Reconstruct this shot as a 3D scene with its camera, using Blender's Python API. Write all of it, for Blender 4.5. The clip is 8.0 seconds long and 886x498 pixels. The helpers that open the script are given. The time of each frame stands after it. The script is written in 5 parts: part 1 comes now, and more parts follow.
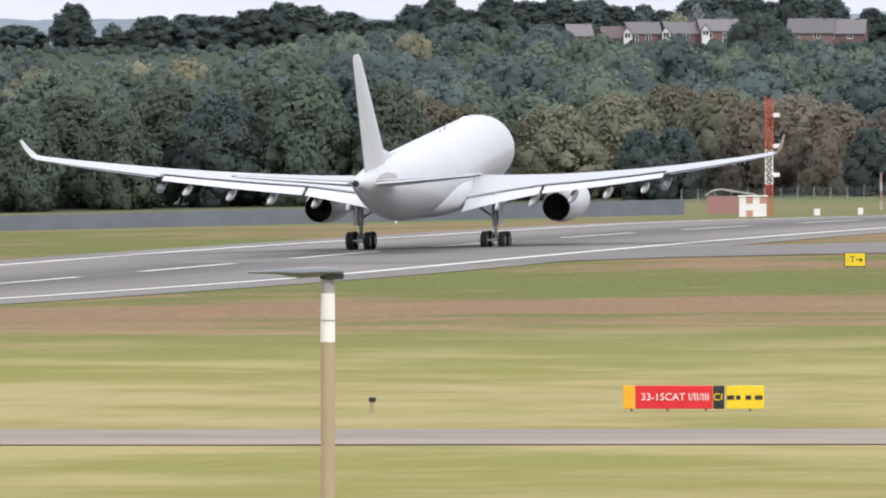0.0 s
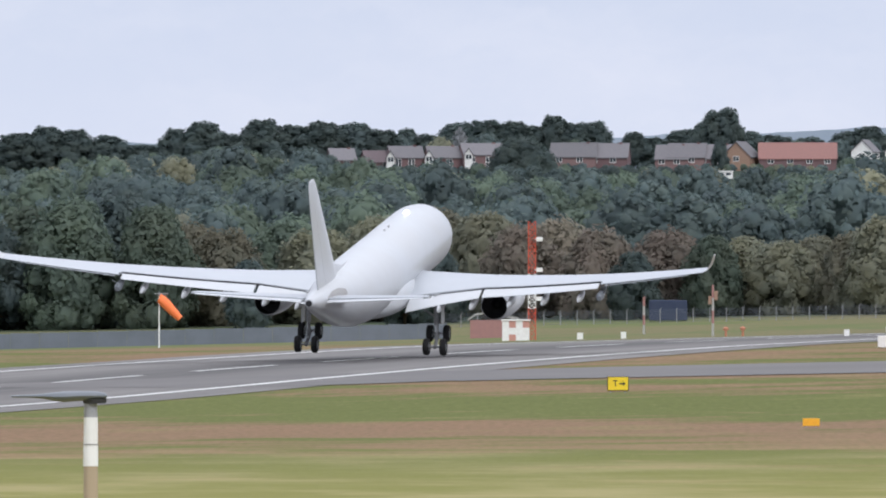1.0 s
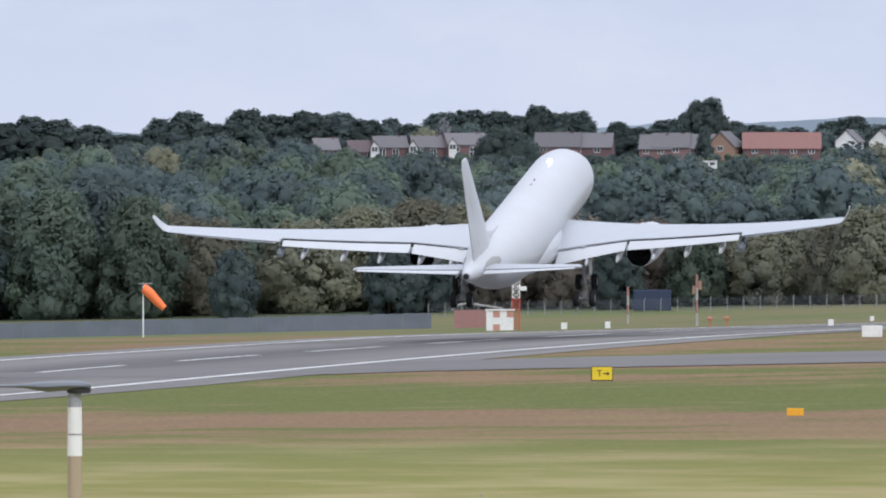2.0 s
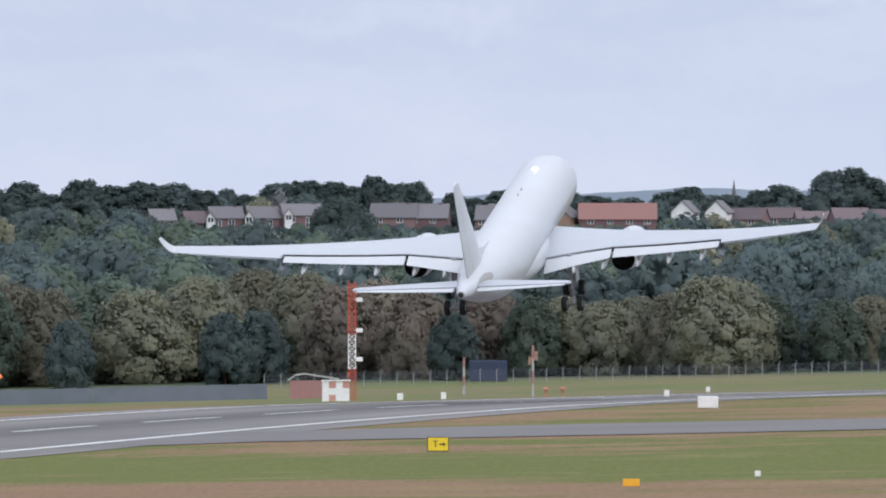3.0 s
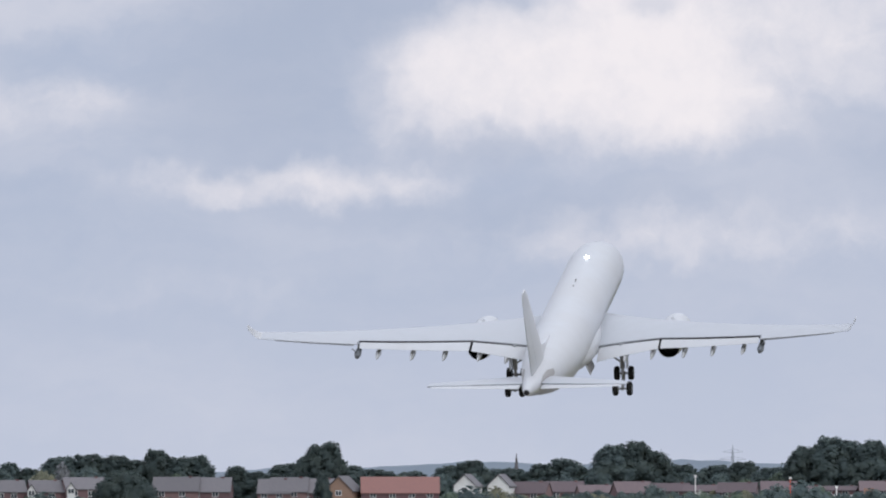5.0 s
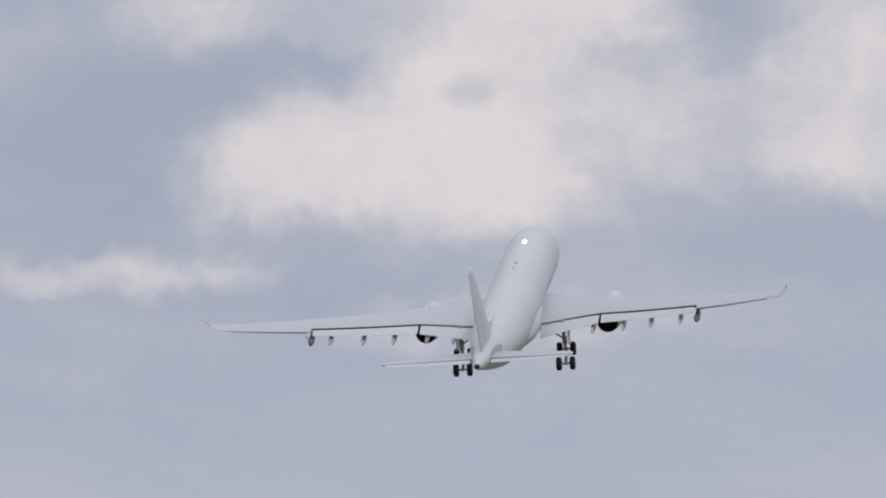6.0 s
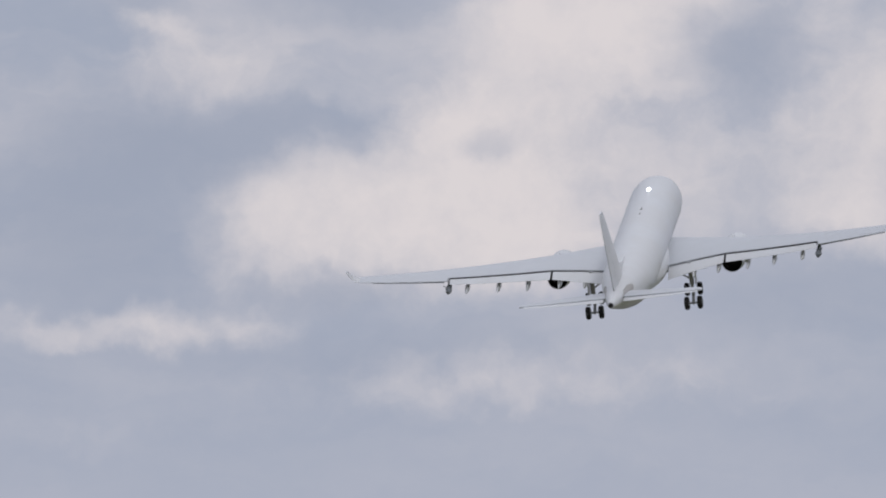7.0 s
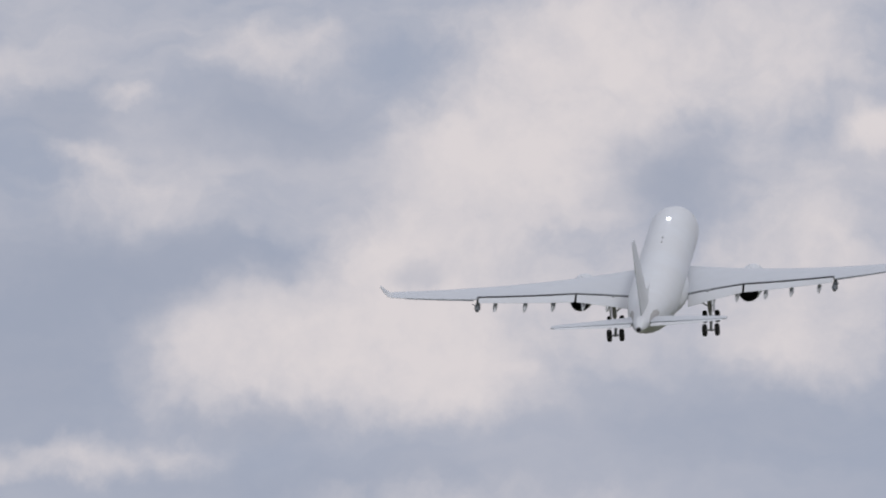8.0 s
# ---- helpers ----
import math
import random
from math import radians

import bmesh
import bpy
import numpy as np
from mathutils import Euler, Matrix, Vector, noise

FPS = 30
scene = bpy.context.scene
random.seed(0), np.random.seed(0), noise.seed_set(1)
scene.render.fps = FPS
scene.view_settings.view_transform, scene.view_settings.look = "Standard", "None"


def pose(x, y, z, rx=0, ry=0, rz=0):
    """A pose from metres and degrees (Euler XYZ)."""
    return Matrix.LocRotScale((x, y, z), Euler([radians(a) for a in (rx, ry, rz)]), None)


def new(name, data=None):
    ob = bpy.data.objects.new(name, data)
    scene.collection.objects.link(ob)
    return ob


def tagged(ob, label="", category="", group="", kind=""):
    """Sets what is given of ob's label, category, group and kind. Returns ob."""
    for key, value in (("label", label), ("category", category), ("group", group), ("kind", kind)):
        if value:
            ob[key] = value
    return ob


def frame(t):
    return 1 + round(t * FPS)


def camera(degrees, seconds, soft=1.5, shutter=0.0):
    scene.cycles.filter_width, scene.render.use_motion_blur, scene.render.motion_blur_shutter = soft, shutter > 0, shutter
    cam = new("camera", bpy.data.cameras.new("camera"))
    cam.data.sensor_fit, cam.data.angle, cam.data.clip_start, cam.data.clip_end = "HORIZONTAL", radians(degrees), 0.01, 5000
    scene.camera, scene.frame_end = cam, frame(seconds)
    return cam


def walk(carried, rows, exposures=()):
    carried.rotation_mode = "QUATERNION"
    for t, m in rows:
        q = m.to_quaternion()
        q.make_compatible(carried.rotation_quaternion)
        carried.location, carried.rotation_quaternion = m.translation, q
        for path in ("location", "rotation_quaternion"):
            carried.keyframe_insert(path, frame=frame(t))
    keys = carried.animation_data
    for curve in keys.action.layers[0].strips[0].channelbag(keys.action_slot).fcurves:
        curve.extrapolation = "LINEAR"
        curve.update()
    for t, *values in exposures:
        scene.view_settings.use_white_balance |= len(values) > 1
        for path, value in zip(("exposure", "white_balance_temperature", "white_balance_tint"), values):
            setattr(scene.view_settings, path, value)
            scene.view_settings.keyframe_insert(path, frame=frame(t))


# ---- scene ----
# ---- camera ----
# A long telephoto lens on a fixed stand 10 m above the airfield, panning after the airliner.
FOCAL = 31600.0          # focal length in picture units
EYE = Vector((0.0, 0.0, 10.0))
cam = camera(2 * math.degrees(math.atan(784 / FOCAL)), 8.0, soft=2.0)


def aim(pan, tilt):
    """Camera pose from pan (to the right) and tilt (upwards), in picture units of angle."""
    return pose(EYE.x, EYE.y, EYE.z, 90 + math.degrees(tilt / FOCAL), 0, -math.degrees(pan / FOCAL))


walk(cam, [(t, aim(p, q)) for t, p, q in (
    (0.0, -591, -197), (0.2, -507, -198), (0.4, -374, -110), (0.5, -309, -66), (0.6, -280, -64), (0.8, -261, -45), (0.9, -228, -5),
    (1.0, -171.5, 22.5), (1.2, -147, 4), (1.75, -150, 2), (2.3, -86, 25.5), (2.5, 0, 76), (3.0, 147, 129.5), (3.5, 279, 157.5), (3.8, 433, 209),
    (4.0, 538, 280.5), (4.1, 564, 301), (4.3, 569, 347), (4.5, 554, 396), (4.6, 561, 450), (5.0, 532, 614),
    (5.2, 583, 678), (5.75, 770, 748), (6.3, 903, 798), (6.5, 882, 812), (7.0, 821, 869), (7.5, 878, 999), (8.0, 947, 1100))],
    exposures=[(0.0, 0.4, 6500, 10), (0.5, 0.42, 6400, 10), (1.0, 0.15, 6150, 10), (2.5, 0.05, 5980, 10), (4.0, 0.05, 5950, 10), (4.6, -0.07, 6000, 10), (5.2, -0.33, 6150, 10), (6.3, -0.58, 6250, 11), (8.0, -0.60, 6260, 11)])

# ---- world, sun ----
SUN_ELEVATION, SUN_AZIMUTH = radians(38), radians(150)   # azimuth from +y, to the right
sky_world = bpy.data.worlds.new("sky")
scene.world = sky_world
sky_world.use_nodes = True


class Nodes:
    """Short-hand for building a node tree."""

    def __init__(self, tree):
        self.tree = tree
        tree.nodes.clear()

    def add(self, kind, links=(), **values):
        n = self.tree.nodes.new(kind)
        for k, v in values.items():
            setattr(n, k, v)
        for socket, source in links:
            if isinstance(source, (int, float, tuple)):
                n.inputs[socket].default_value = source
            else:
                self.tree.links.new(source, n.inputs[socket])
        return n

    def math(self, op, a, b=0.0, c=0.0):
        return self.add("ShaderNodeMath", ((0, a), (1, b), (2, c)), operation=op).outputs[0]

    def ramp(self, value, lo, hi, a=0.0, b=1.0):
        return self.add("ShaderNodeMapRange", ((0, value), (1, lo), (2, hi), (3, a), (4, b)),
                        interpolation_type="SMOOTHSTEP").outputs[0]

    def mix(self, fac, a, b, blend="MIX"):
        n = self.add("ShaderNodeMix", ((0, fac), (6, a), (7, b)), data_type="RGBA", blend_type=blend)
        return n.outputs[2]

    def noise(self, vector, scale, detail=4.0, rough=0.55, distortion=0.0):
        return self.add("ShaderNodeTexNoise", (("Vector", vector), ("Scale", scale), ("Detail", detail),
                        ("Roughness", rough), ("Distortion", distortion))).outputs["Fac"]


def build_sky():
    n = Nodes(sky_world.node_tree)
    sky = n.add("ShaderNodeTexSky", sky_type="NISHITA", sun_disc=False, sun_elevation=SUN_ELEVATION,
                sun_rotation=SUN_AZIMUTH, altitude=100.0, air_density=1.0, dust_density=2.0)
    d = n.add("ShaderNodeTexCoord").outputs["Generated"]
    xyz = n.add("ShaderNodeSeparateXYZ", ((0, d),))
    x, y, z = xyz.outputs
    # bearing and height angle in thousandths of the lens's unit, turning smoothly all round
    bearing = n.math("MULTIPLY", n.math("ARCTAN2", x, y), FOCAL / 1000)
    height = n.math("MULTIPLY", n.math("ARCSINE", z), FOCAL / 1000)
    flat = n.add("ShaderNodeCombineXYZ", ((0, bearing), (1, height), (2, 0.0))).outputs[0]
    # the outlines wander at two scales: lobes, then ragged wisps
    warped = flat
    for scale, reach in ((3.2, 0.17), (11.0, 0.075)):
        wob = n.add("ShaderNodeTexNoise", (("Vector", flat), ("Scale", scale), ("Detail", 4.0), ("Roughness", 0.6)))
        shift = n.add("ShaderNodeVectorMath", ((0, wob.outputs["Color"]), (1, (0.5, 0.5, 0.5))), operation="SUBTRACT").outputs[0]
        shift = n.add("ShaderNodeVectorMath", ((0, shift), ("Scale", reach)), operation="SCALE").outputs[0]
        warped = n.add("ShaderNodeVectorMath", ((0, warped), (1, shift)), operation="ADD").outputs[0]
    # cumulus heads: centre bearing, centre height, half width, half height, strength
    heads = ((0.86, 1.10, 0.15, 0.10, 1.0), (0.90, 0.985, 0.27, 0.14, 1.0), (0.90, 0.865, 0.28, 0.10, 0.85), (0.59, 0.955, 0.16, 0.10, 0.9), (0.53, 0.875, 0.16, 0.09, 0.6),
             (1.08, 1.22, 0.22, 0.11, 0.65), (1.60, 1.08, 0.16, 0.18, 0.75), (1.57, 0.92, 0.14, 0.08, 0.6), (0.34, 1.17, 0.16, 0.07, 0.35),
             (0.36, 0.742, 0.19, 0.045, 0.66), (0.10, 0.728, 0.22, 0.04, 0.45), (1.30, 1.03, 0.24, 0.16, 0.45), (0.93, 0.61, 0.34, 0.07, 0.32),
             (1.22, 1.42, 0.26, 0.20, 0.95), (1.06, 1.26, 0.19, 0.13, 0.85), (1.56, 1.45, 0.20, 0.15, 0.65), (1.71, 1.30, 0.07, 0.045, 1.0),
             (0.64, 1.46, 0.15, 0.07, 0.65), (0.315, 1.27, 0.07, 0.03, 0.7), (0.39, 1.388, 0.05, 0.025, 0.7), (0.20, 1.43, 0.14, 0.09, 0.45), (0.45, 1.21, 0.18, 0.08, 0.45),
             (1.20, 0.655, 0.38, 0.07, 0.28), (0.65, 0.65, 0.30, 0.06, 0.2), (-0.17, 0.885, 0.18, 0.09, 0.4), (0.12, 0.545, 0.40, 0.05, 0.22))
    shades = ((0.635, 1.335, 0.18, 0.085, 0.75), (1.35, 1.215, 0.13, 0.095, 0.8), (0.285, 1.345, 0.11, 0.075, 0.6), (0.33, 1.06, 0.30, 0.10, 0.8),
              (0.90, 1.07, 0.06, 0.03, 0.4), (0.60, 0.80, 0.16, 0.04, 0.5), (1.42, 0.80, 0.30, 0.08, 0.4), (0.55, 1.10, 0.14, 0.05, 0.5), (0.20, 0.90, 0.24, 0.16, 0.7), (0.75, 0.68, 0.45, 0.05, 0.35))

    def spread(blobs, lo, hi):
        total = None
        for bx, by, w, h, s in blobs:
            off = n.add("ShaderNodeVectorMath", ((0, warped), (1, (bx, by, 0.0))), operation="SUBTRACT").outputs[0]
            off = n.add("ShaderNodeVectorMath", ((0, off), (1, (1 / w, 1 / h, 1.0))), operation="MULTIPLY").outputs[0]
            r = n.add("ShaderNodeVectorMath", ((0, off),), operation="LENGTH").outputs["Value"]
            v = n.ramp(r, lo, hi, 1.0 - s, 1.0)
            total = v if total is None else n.math("MULTIPLY", total, v)
        return n.math("SUBTRACT", 1.0, total)
    total = spread(heads, 0.0, 1.7)
    dusk = spread(shades, 0.1, 1.5)
    puffs = n.noise(warped, 7.5, 5.0, 0.58)
    grain = n.noise(flat, 17.0, 5.0, 0.6)
    # rounded puffs bite into the thin edges and mottle the thick parts
    billow = n.math("MULTIPLY_ADD", n.math("SUBTRACT", puffs, 0.5), 0.85, total)
    heads_lit = n.math("MULTIPLY", n.ramp(billow, 0.04, 1.05), n.ramp(total, 0.0, 0.35))
    stretched = n.add("ShaderNodeVectorMath", ((0, warped), (1, (0.7, 2.6, 1.0))), operation="MULTIPLY").outputs[0]
    veil = n.noise(stretched, 1.7, 5.0, 0.55)
    high = n.ramp(height, 0.2, 0.75)
    bank = n.math("MULTIPLY", n.ramp(veil, 0.36, 0.68), n.math("MULTIPLY_ADD", n.ramp(height, 0.5, 1.3), 0.35, 0.13))
    bright = n.math("MULTIPLY", n.math("ADD", heads_lit, n.math("MULTIPLY", bank, n.math("SUBTRACT", 1.0, heads_lit))), n.math("SUBTRACT", 1.0, dusk))
    bright = n.math("MULTIPLY", bright, n.math("MULTIPLY_ADD", grain, 0.35, 0.82))
    base = n.mix(high, (6.4, 6.7, 7.75, 1.0), (5.5, 5.98, 7.2, 1.0))       # haze low down, blue-grey above
    base = n.mix(n.ramp(grain, 0.3, 0.7, 0.0, 0.08), base, (7.0, 7.2, 7.8, 1.0))
    base = n.mix(n.math("MULTIPLY", dusk, 0.55), base, (4.7, 5.15, 6.3, 1.0))
    cloud = n.mix(bright, base, (10.9, 10.0, 9.75, 1.0))
    # overhead the layer is thicker and brighter
    over = n.ramp(z, 0.12, 0.8)
    cloud = n.mix(over, cloud, (13.5, 13.6, 14.4, 1.0))
    full = n.mix(0.985, sky.outputs[0], cloud)
    back = n.add("ShaderNodeBackground", (("Color", full), ("Strength", 0.1)))
    n.add("ShaderNodeOutputWorld", (("Surface", back.outputs[0]),))


build_sky()
sun = new("sun", bpy.data.lights.new("sun", "SUN"))
sun.data.energy, sun.data.angle, sun.data.color = 1.15, radians(12), (1.0, 0.95, 0.88)
toward = Vector((math.sin(SUN_AZIMUTH) * math.cos(SUN_ELEVATION), math.cos(SUN_AZIMUTH) * math.cos(SUN_ELEVATION), math.sin(SUN_ELEVATION)))
sun.matrix_world = Matrix.Translation((0, 0, 300)) @ toward.to_track_quat("Z", "Y").to_matrix().to_4x4()


# ---- materials ----
def material(name, colour, rough=0.6, metal=0.0, second=None, scale=2.0, amount=0.5, third=None, scale3=0.2,
             bump=0.0, bump_scale=20.0, stretch=(1, 1, 1), coat=0.0, per_object=0.0, emission=0.0, gloss=0.5):
    """A surface with two scales of variation: second mixes in at scale, third at scale3; world-sized by object space."""
    m = bpy.data.materials.new(name)
    m.use_nodes = True
    n = Nodes(m.node_tree)
    at = n.add("ShaderNodeTexCoord").outputs["Object"]
    at = n.add("ShaderNodeMapping", ((0, at), (3, tuple(stretch)))).outputs[0]
    c = n.add("ShaderNodeRGB").outputs[0]
    c.default_value = (*colour, 1)
    if second:
        c = n.mix(n.math("MULTIPLY", n.ramp(n.noise(at, scale), 0.35, 0.65), amount), c, (*second, 1.0))
    if third:
        c = n.mix(n.math("MULTIPLY", n.ramp(n.noise(at, scale3, 3.0), 0.4, 0.65), amount), c, (*third, 1.0))
    if per_object:
        info = n.add("ShaderNodeObjectInfo").outputs["Random"]
        hsv = n.add("ShaderNodeHueSaturation", (("Color", c), ("Value", n.ramp(info, 0, 1, 1 - per_object, 1 + per_object)),
                    ("Hue", n.ramp(info, 0, 1, 0.5 - per_object * 0.06, 0.5 + per_object * 0.06))))
        c = hsv.outputs[0]
    b = n.add("ShaderNodeBsdfPrincipled", (("Base Color", c), ("Roughness", rough), ("Metallic", metal), ("Coat Weight", coat), ("Specular IOR Level", gloss)))
    if bump:
        h = n.add("ShaderNodeBump", (("Height", n.noise(at, bump_scale, 5.0)), ("Strength", bump), ("Distance", 0.05)))
        m.node_tree.links.new(h.outputs[0], b.inputs["Normal"])
    if emission:
        b.inputs["Emission Color"].default_value = (*colour, 1)
        b.inputs["Emission Strength"].default_value = emission
    n.add("ShaderNodeOutputMaterial", ((0, b.outputs[0]),))
    return m


def foliage(name, colour, second, third):
    m = bpy.data.materials.new(name)
    m.use_nodes = True
    n = Nodes(m.node_tree)
    at = n.add("ShaderNodeTexCoord").outputs["Object"]
    island = n.add("ShaderNodeNewGeometry").outputs["Random Per Island"]
    c = n.mix(n.ramp(n.noise(at, 0.25, 3.0), 0.35, 0.65), (*colour, 1.0), (*second, 1.0))
    c = n.mix(n.math("MULTIPLY", island, 0.35), c, (*third, 1.0))
    # stands of darker and lighter growth across the hill
    stand = n.ramp(n.noise(at, 0.022, 2.0), 0.35, 0.65, 0.78, 1.2)
    c = n.add("ShaderNodeHueSaturation", (("Color", c), ("Value", stand))).outputs[0]
    info = n.add("ShaderNodeObjectInfo").outputs["Random"]
    c = n.add("ShaderNodeHueSaturation", (("Color", c), ("Value", n.ramp(info, 0, 1, 0.82, 1.18)), ("Hue", n.ramp(info, 0, 1, 0.485, 0.515)))).outputs[0]
    # waxy leaves: some sky gloss, and light that comes through from behind
    b = n.add("ShaderNodeBsdfPrincipled", (("Base Color", c), ("Roughness", 0.7), ("Specular IOR Level", 0.4)))
    t = n.add("ShaderNodeBsdfTranslucent", (("Color", c),))
    both = n.add("ShaderNodeMixShader", ((0, 0.46), (1, b.outputs[0]), (2, t.outputs[0])))
    n.add("ShaderNodeOutputMaterial", ((0, both.outputs[0]),))
    return m


WHITE = material("white_aircraft_paint", (0.515, 0.53, 0.552), 0.28, second=(0.485, 0.498, 0.518), scale=0.6, amount=0.5,
                 third=(0.49, 0.49, 0.495), scale3=0.15)
WING_GREY = material("pale_grey_wing_paint", (0.425, 0.445, 0.48), 0.32, second=(0.39, 0.41, 0.44), scale=0.8, amount=0.5, third=(0.44, 0.455, 0.485), scale3=0.2)
GAP_AND_RING = material("gap_shade_and_ring_black", (0.02, 0.02, 0.025), 0.7, second=(0.05, 0.05, 0.05), scale=4)
PANEL = material("grey_panel", (0.33, 0.32, 0.31), 0.5, second=(0.25, 0.24, 0.24), scale=3)
EXHAUST = material("near_black_metal", (0.012, 0.012, 0.016), 0.75, 0.0, second=(0.025, 0.023, 0.024), scale=4)
TYRE = material("tyre_rubber", (0.007, 0.007, 0.008), 0.9, second=(0.015, 0.015, 0.015), scale=5)
STEEL = material("gear_steel", (0.36, 0.37, 0.39), 0.4, 0.5, second=(0.2, 0.2, 0.2), scale=6)
ORANGE = material("windsock_orange", (1.0, 0.24, 0.07), 0.7, second=(0.95, 0.17, 0.05), scale=3)
RED = material("weathered_red_paint", (0.62, 0.10, 0.05), 0.6, second=(0.45, 0.08, 0.05), scale=3)
WHITE_PAINT = material("weathered_white_paint", (0.84, 0.83, 0.80), 0.5, second=(0.7, 0.68, 0.64), scale=3)
YELLOW = material("sign_yellow", (0.85, 0.62, 0.02), 0.45, second=(0.75, 0.5, 0.02), scale=4)
AMBER = material("marker_amber", (0.85, 0.42, 0.02), 0.5, second=(0.75, 0.36, 0.02), scale=4)
SIGN_RED = material("sign_red", (0.72, 0.02, 0.03), 0.4, second=(0.6, 0.02, 0.03), scale=4)
BLACK = material("sign_black", (0.015, 0.015, 0.015), 0.5, second=(0.04, 0.04, 0.04), scale=6)
CONCRETE = material("pale_concrete", (0.42, 0.41, 0.38), 0.85, second=(0.32, 0.31, 0.29), scale=3)
POST_WOOD = material("weathered_post", (0.42, 0.33, 0.22), 0.8, second=(0.33, 0.26, 0.18), scale=8, stretch=(1, 1, 0.1))
GALV = material("galvanised_steel", (0.38, 0.38, 0.39), 0.5, 0.4, second=(0.28, 0.28, 0.28), scale=5)
FENCE_POST = material("weathered_fence_post", (0.27, 0.275, 0.28), 0.85, second=(0.21, 0.215, 0.22), scale=3)
FENCE_GREY = material("fence_mesh", (0.16, 0.178, 0.21), 0.85, 0.0, second=(0.12, 0.135, 0.155), scale=0.35)
BRICK = material("red_brick", (0.205, 0.125, 0.124), 0.9, second=(0.172, 0.110, 0.110), scale=2.5, per_object=0.2)
ORANGE_BRICK = material("orange_brick", (0.30, 0.19, 0.14), 0.9, second=(0.25, 0.16, 0.125), scale=2.5, per_object=0.2)
RENDER_WHITE = material("white_render", (0.80, 0.79, 0.76), 0.85, second=(0.68, 0.67, 0.64), scale=0.8)
SLATE = material("grey_roof_tiles", (0.13, 0.125, 0.135), 0.8, second=(0.18, 0.165, 0.17), scale=1.5, stretch=(1, 1, 5), per_object=0.15)
RED_TILES = material("red_roof_tiles", (0.24, 0.115, 0.105), 0.85, second=(0.18, 0.10, 0.095), scale=1.5, stretch=(1, 1, 5), per_object=0.15)
BROWN_TILES = material("brown_roof_tiles", (0.118, 0.090, 0.098), 0.85, second=(0.145, 0.108, 0.112), scale=1.5, per_object=0.2)
GLASS = material("window_glass", (0.04, 0.05, 0.06), 0.08, second=(0.07, 0.08, 0.09), scale=1.0)
CREAM = material("cream_roof_sheet", (0.78, 0.72, 0.67), 0.6, second=(0.72, 0.66, 0.61), scale=0.8)
# orange-red dulled in its base colour to paint the haze over the stalks
HAZED_ORANGE = material("hazed_orange_paint", (0.48, 0.20, 0.12), 0.8, second=(0.40, 0.18, 0.12), scale=3)
FADED_RED = material("faded_red_sheet", (0.36, 0.19, 0.17), 0.8, second=(0.30, 0.17, 0.16), scale=2)
ROOF_GLINT = material("roof_glint", (0.95, 0.95, 1.0), 0.1, emission=6.0)
LAMP_GREY = material("blue_grey_casting", (0.13, 0.145, 0.165), 0.45, second=(0.18, 0.19, 0.2), scale=4)
CABIN_RED = material("sun_faded_red", (0.55, 0.28, 0.22), 0.7, second=(0.48, 0.24, 0.2), scale=2)
BARK = material("bark", (0.10, 0.075, 0.05), 0.9, second=(0.16, 0.13, 0.10), scale=3)
# leaf tones raised and shifted to blue, so some distance haze is painted in
LEAF_DARK = foliage("dark_leaves", (0.102, 0.142, 0.140), (0.124, 0.160, 0.142), (0.094, 0.130, 0.138))
LEAF_MID = foliage("green_leaves", (0.126, 0.170, 0.130), (0.148, 0.184, 0.130), (0.113, 0.153, 0.128))
LEAF_OLIVE = foliage("olive_leaves", (0.248, 0.242, 0.167), (0.203, 0.215, 0.163), (0.271, 0.253, 0.173))
LEAF_BROWN = foliage("turning_leaves", (0.285, 0.242, 0.195), (0.240, 0.226, 0.180), (0.310, 0.254, 0.195))
# steel of the far pylons, made pale to paint the haze before them
HAZED_STEEL = material("hazed_far_steel", (0.52, 0.55, 0.60), 0.8, second=(0.36, 0.39, 0.44), scale=0.5)
LEAF_SILVER = foliage("silvery_leaves", (0.33, 0.34, 0.35), (0.26, 0.28, 0.29), (0.40, 0.41, 0.42))
BEIGE_WALL = material("beige_wall", (0.50, 0.42, 0.37), 0.85, second=(0.44, 0.37, 0.33), scale=2.0)
# the ridge's pale blue-grey is distance haze put into its colour
HAZED_WOOD = material("hazed_far_wood", (0.36, 0.42, 0.50), 0.9, second=(0.31, 0.37, 0.45), scale=0.03, third=(0.40, 0.45, 0.53), scale3=0.008, gloss=0.0)
BLUE_TARP = material("dark_blue_sheet", (0.030, 0.042, 0.085), 0.85, second=(0.045, 0.055, 0.09), scale=1.0)
DARK_MESH = material("dark_mesh", (0.05, 0.058, 0.068), 0.9, second=(0.075, 0.08, 0.085), scale=2.0)


# ---- terrain ----
PROFILE_Y = (-6000, 0, 500, 700, 900, 1100, 1257, 1363, 1465, 1531, 1617, 1900, 2100, 2250, 2350, 2600, 3200, 4300, 4700, 9000)
PROFILE_Z = (-1, -1, -0.9, -0.6, -0.2, 0.1, 1.03, 1.9, 2.4, 2.5, 2.6, 1.7, 0.3, 1.0, 1.7, 5.0, 15.0, 32.0, 34.5, 20)
CROSS_Y = (0, 800, 1050, 1257, 1500, 1620, 1900, 2250, 2700, 9000)
CROSS_K = (0, 0.0, 0.012, 0.025, 0.025, 0.017, 0.02, 0.025, 0.008, 0.0)


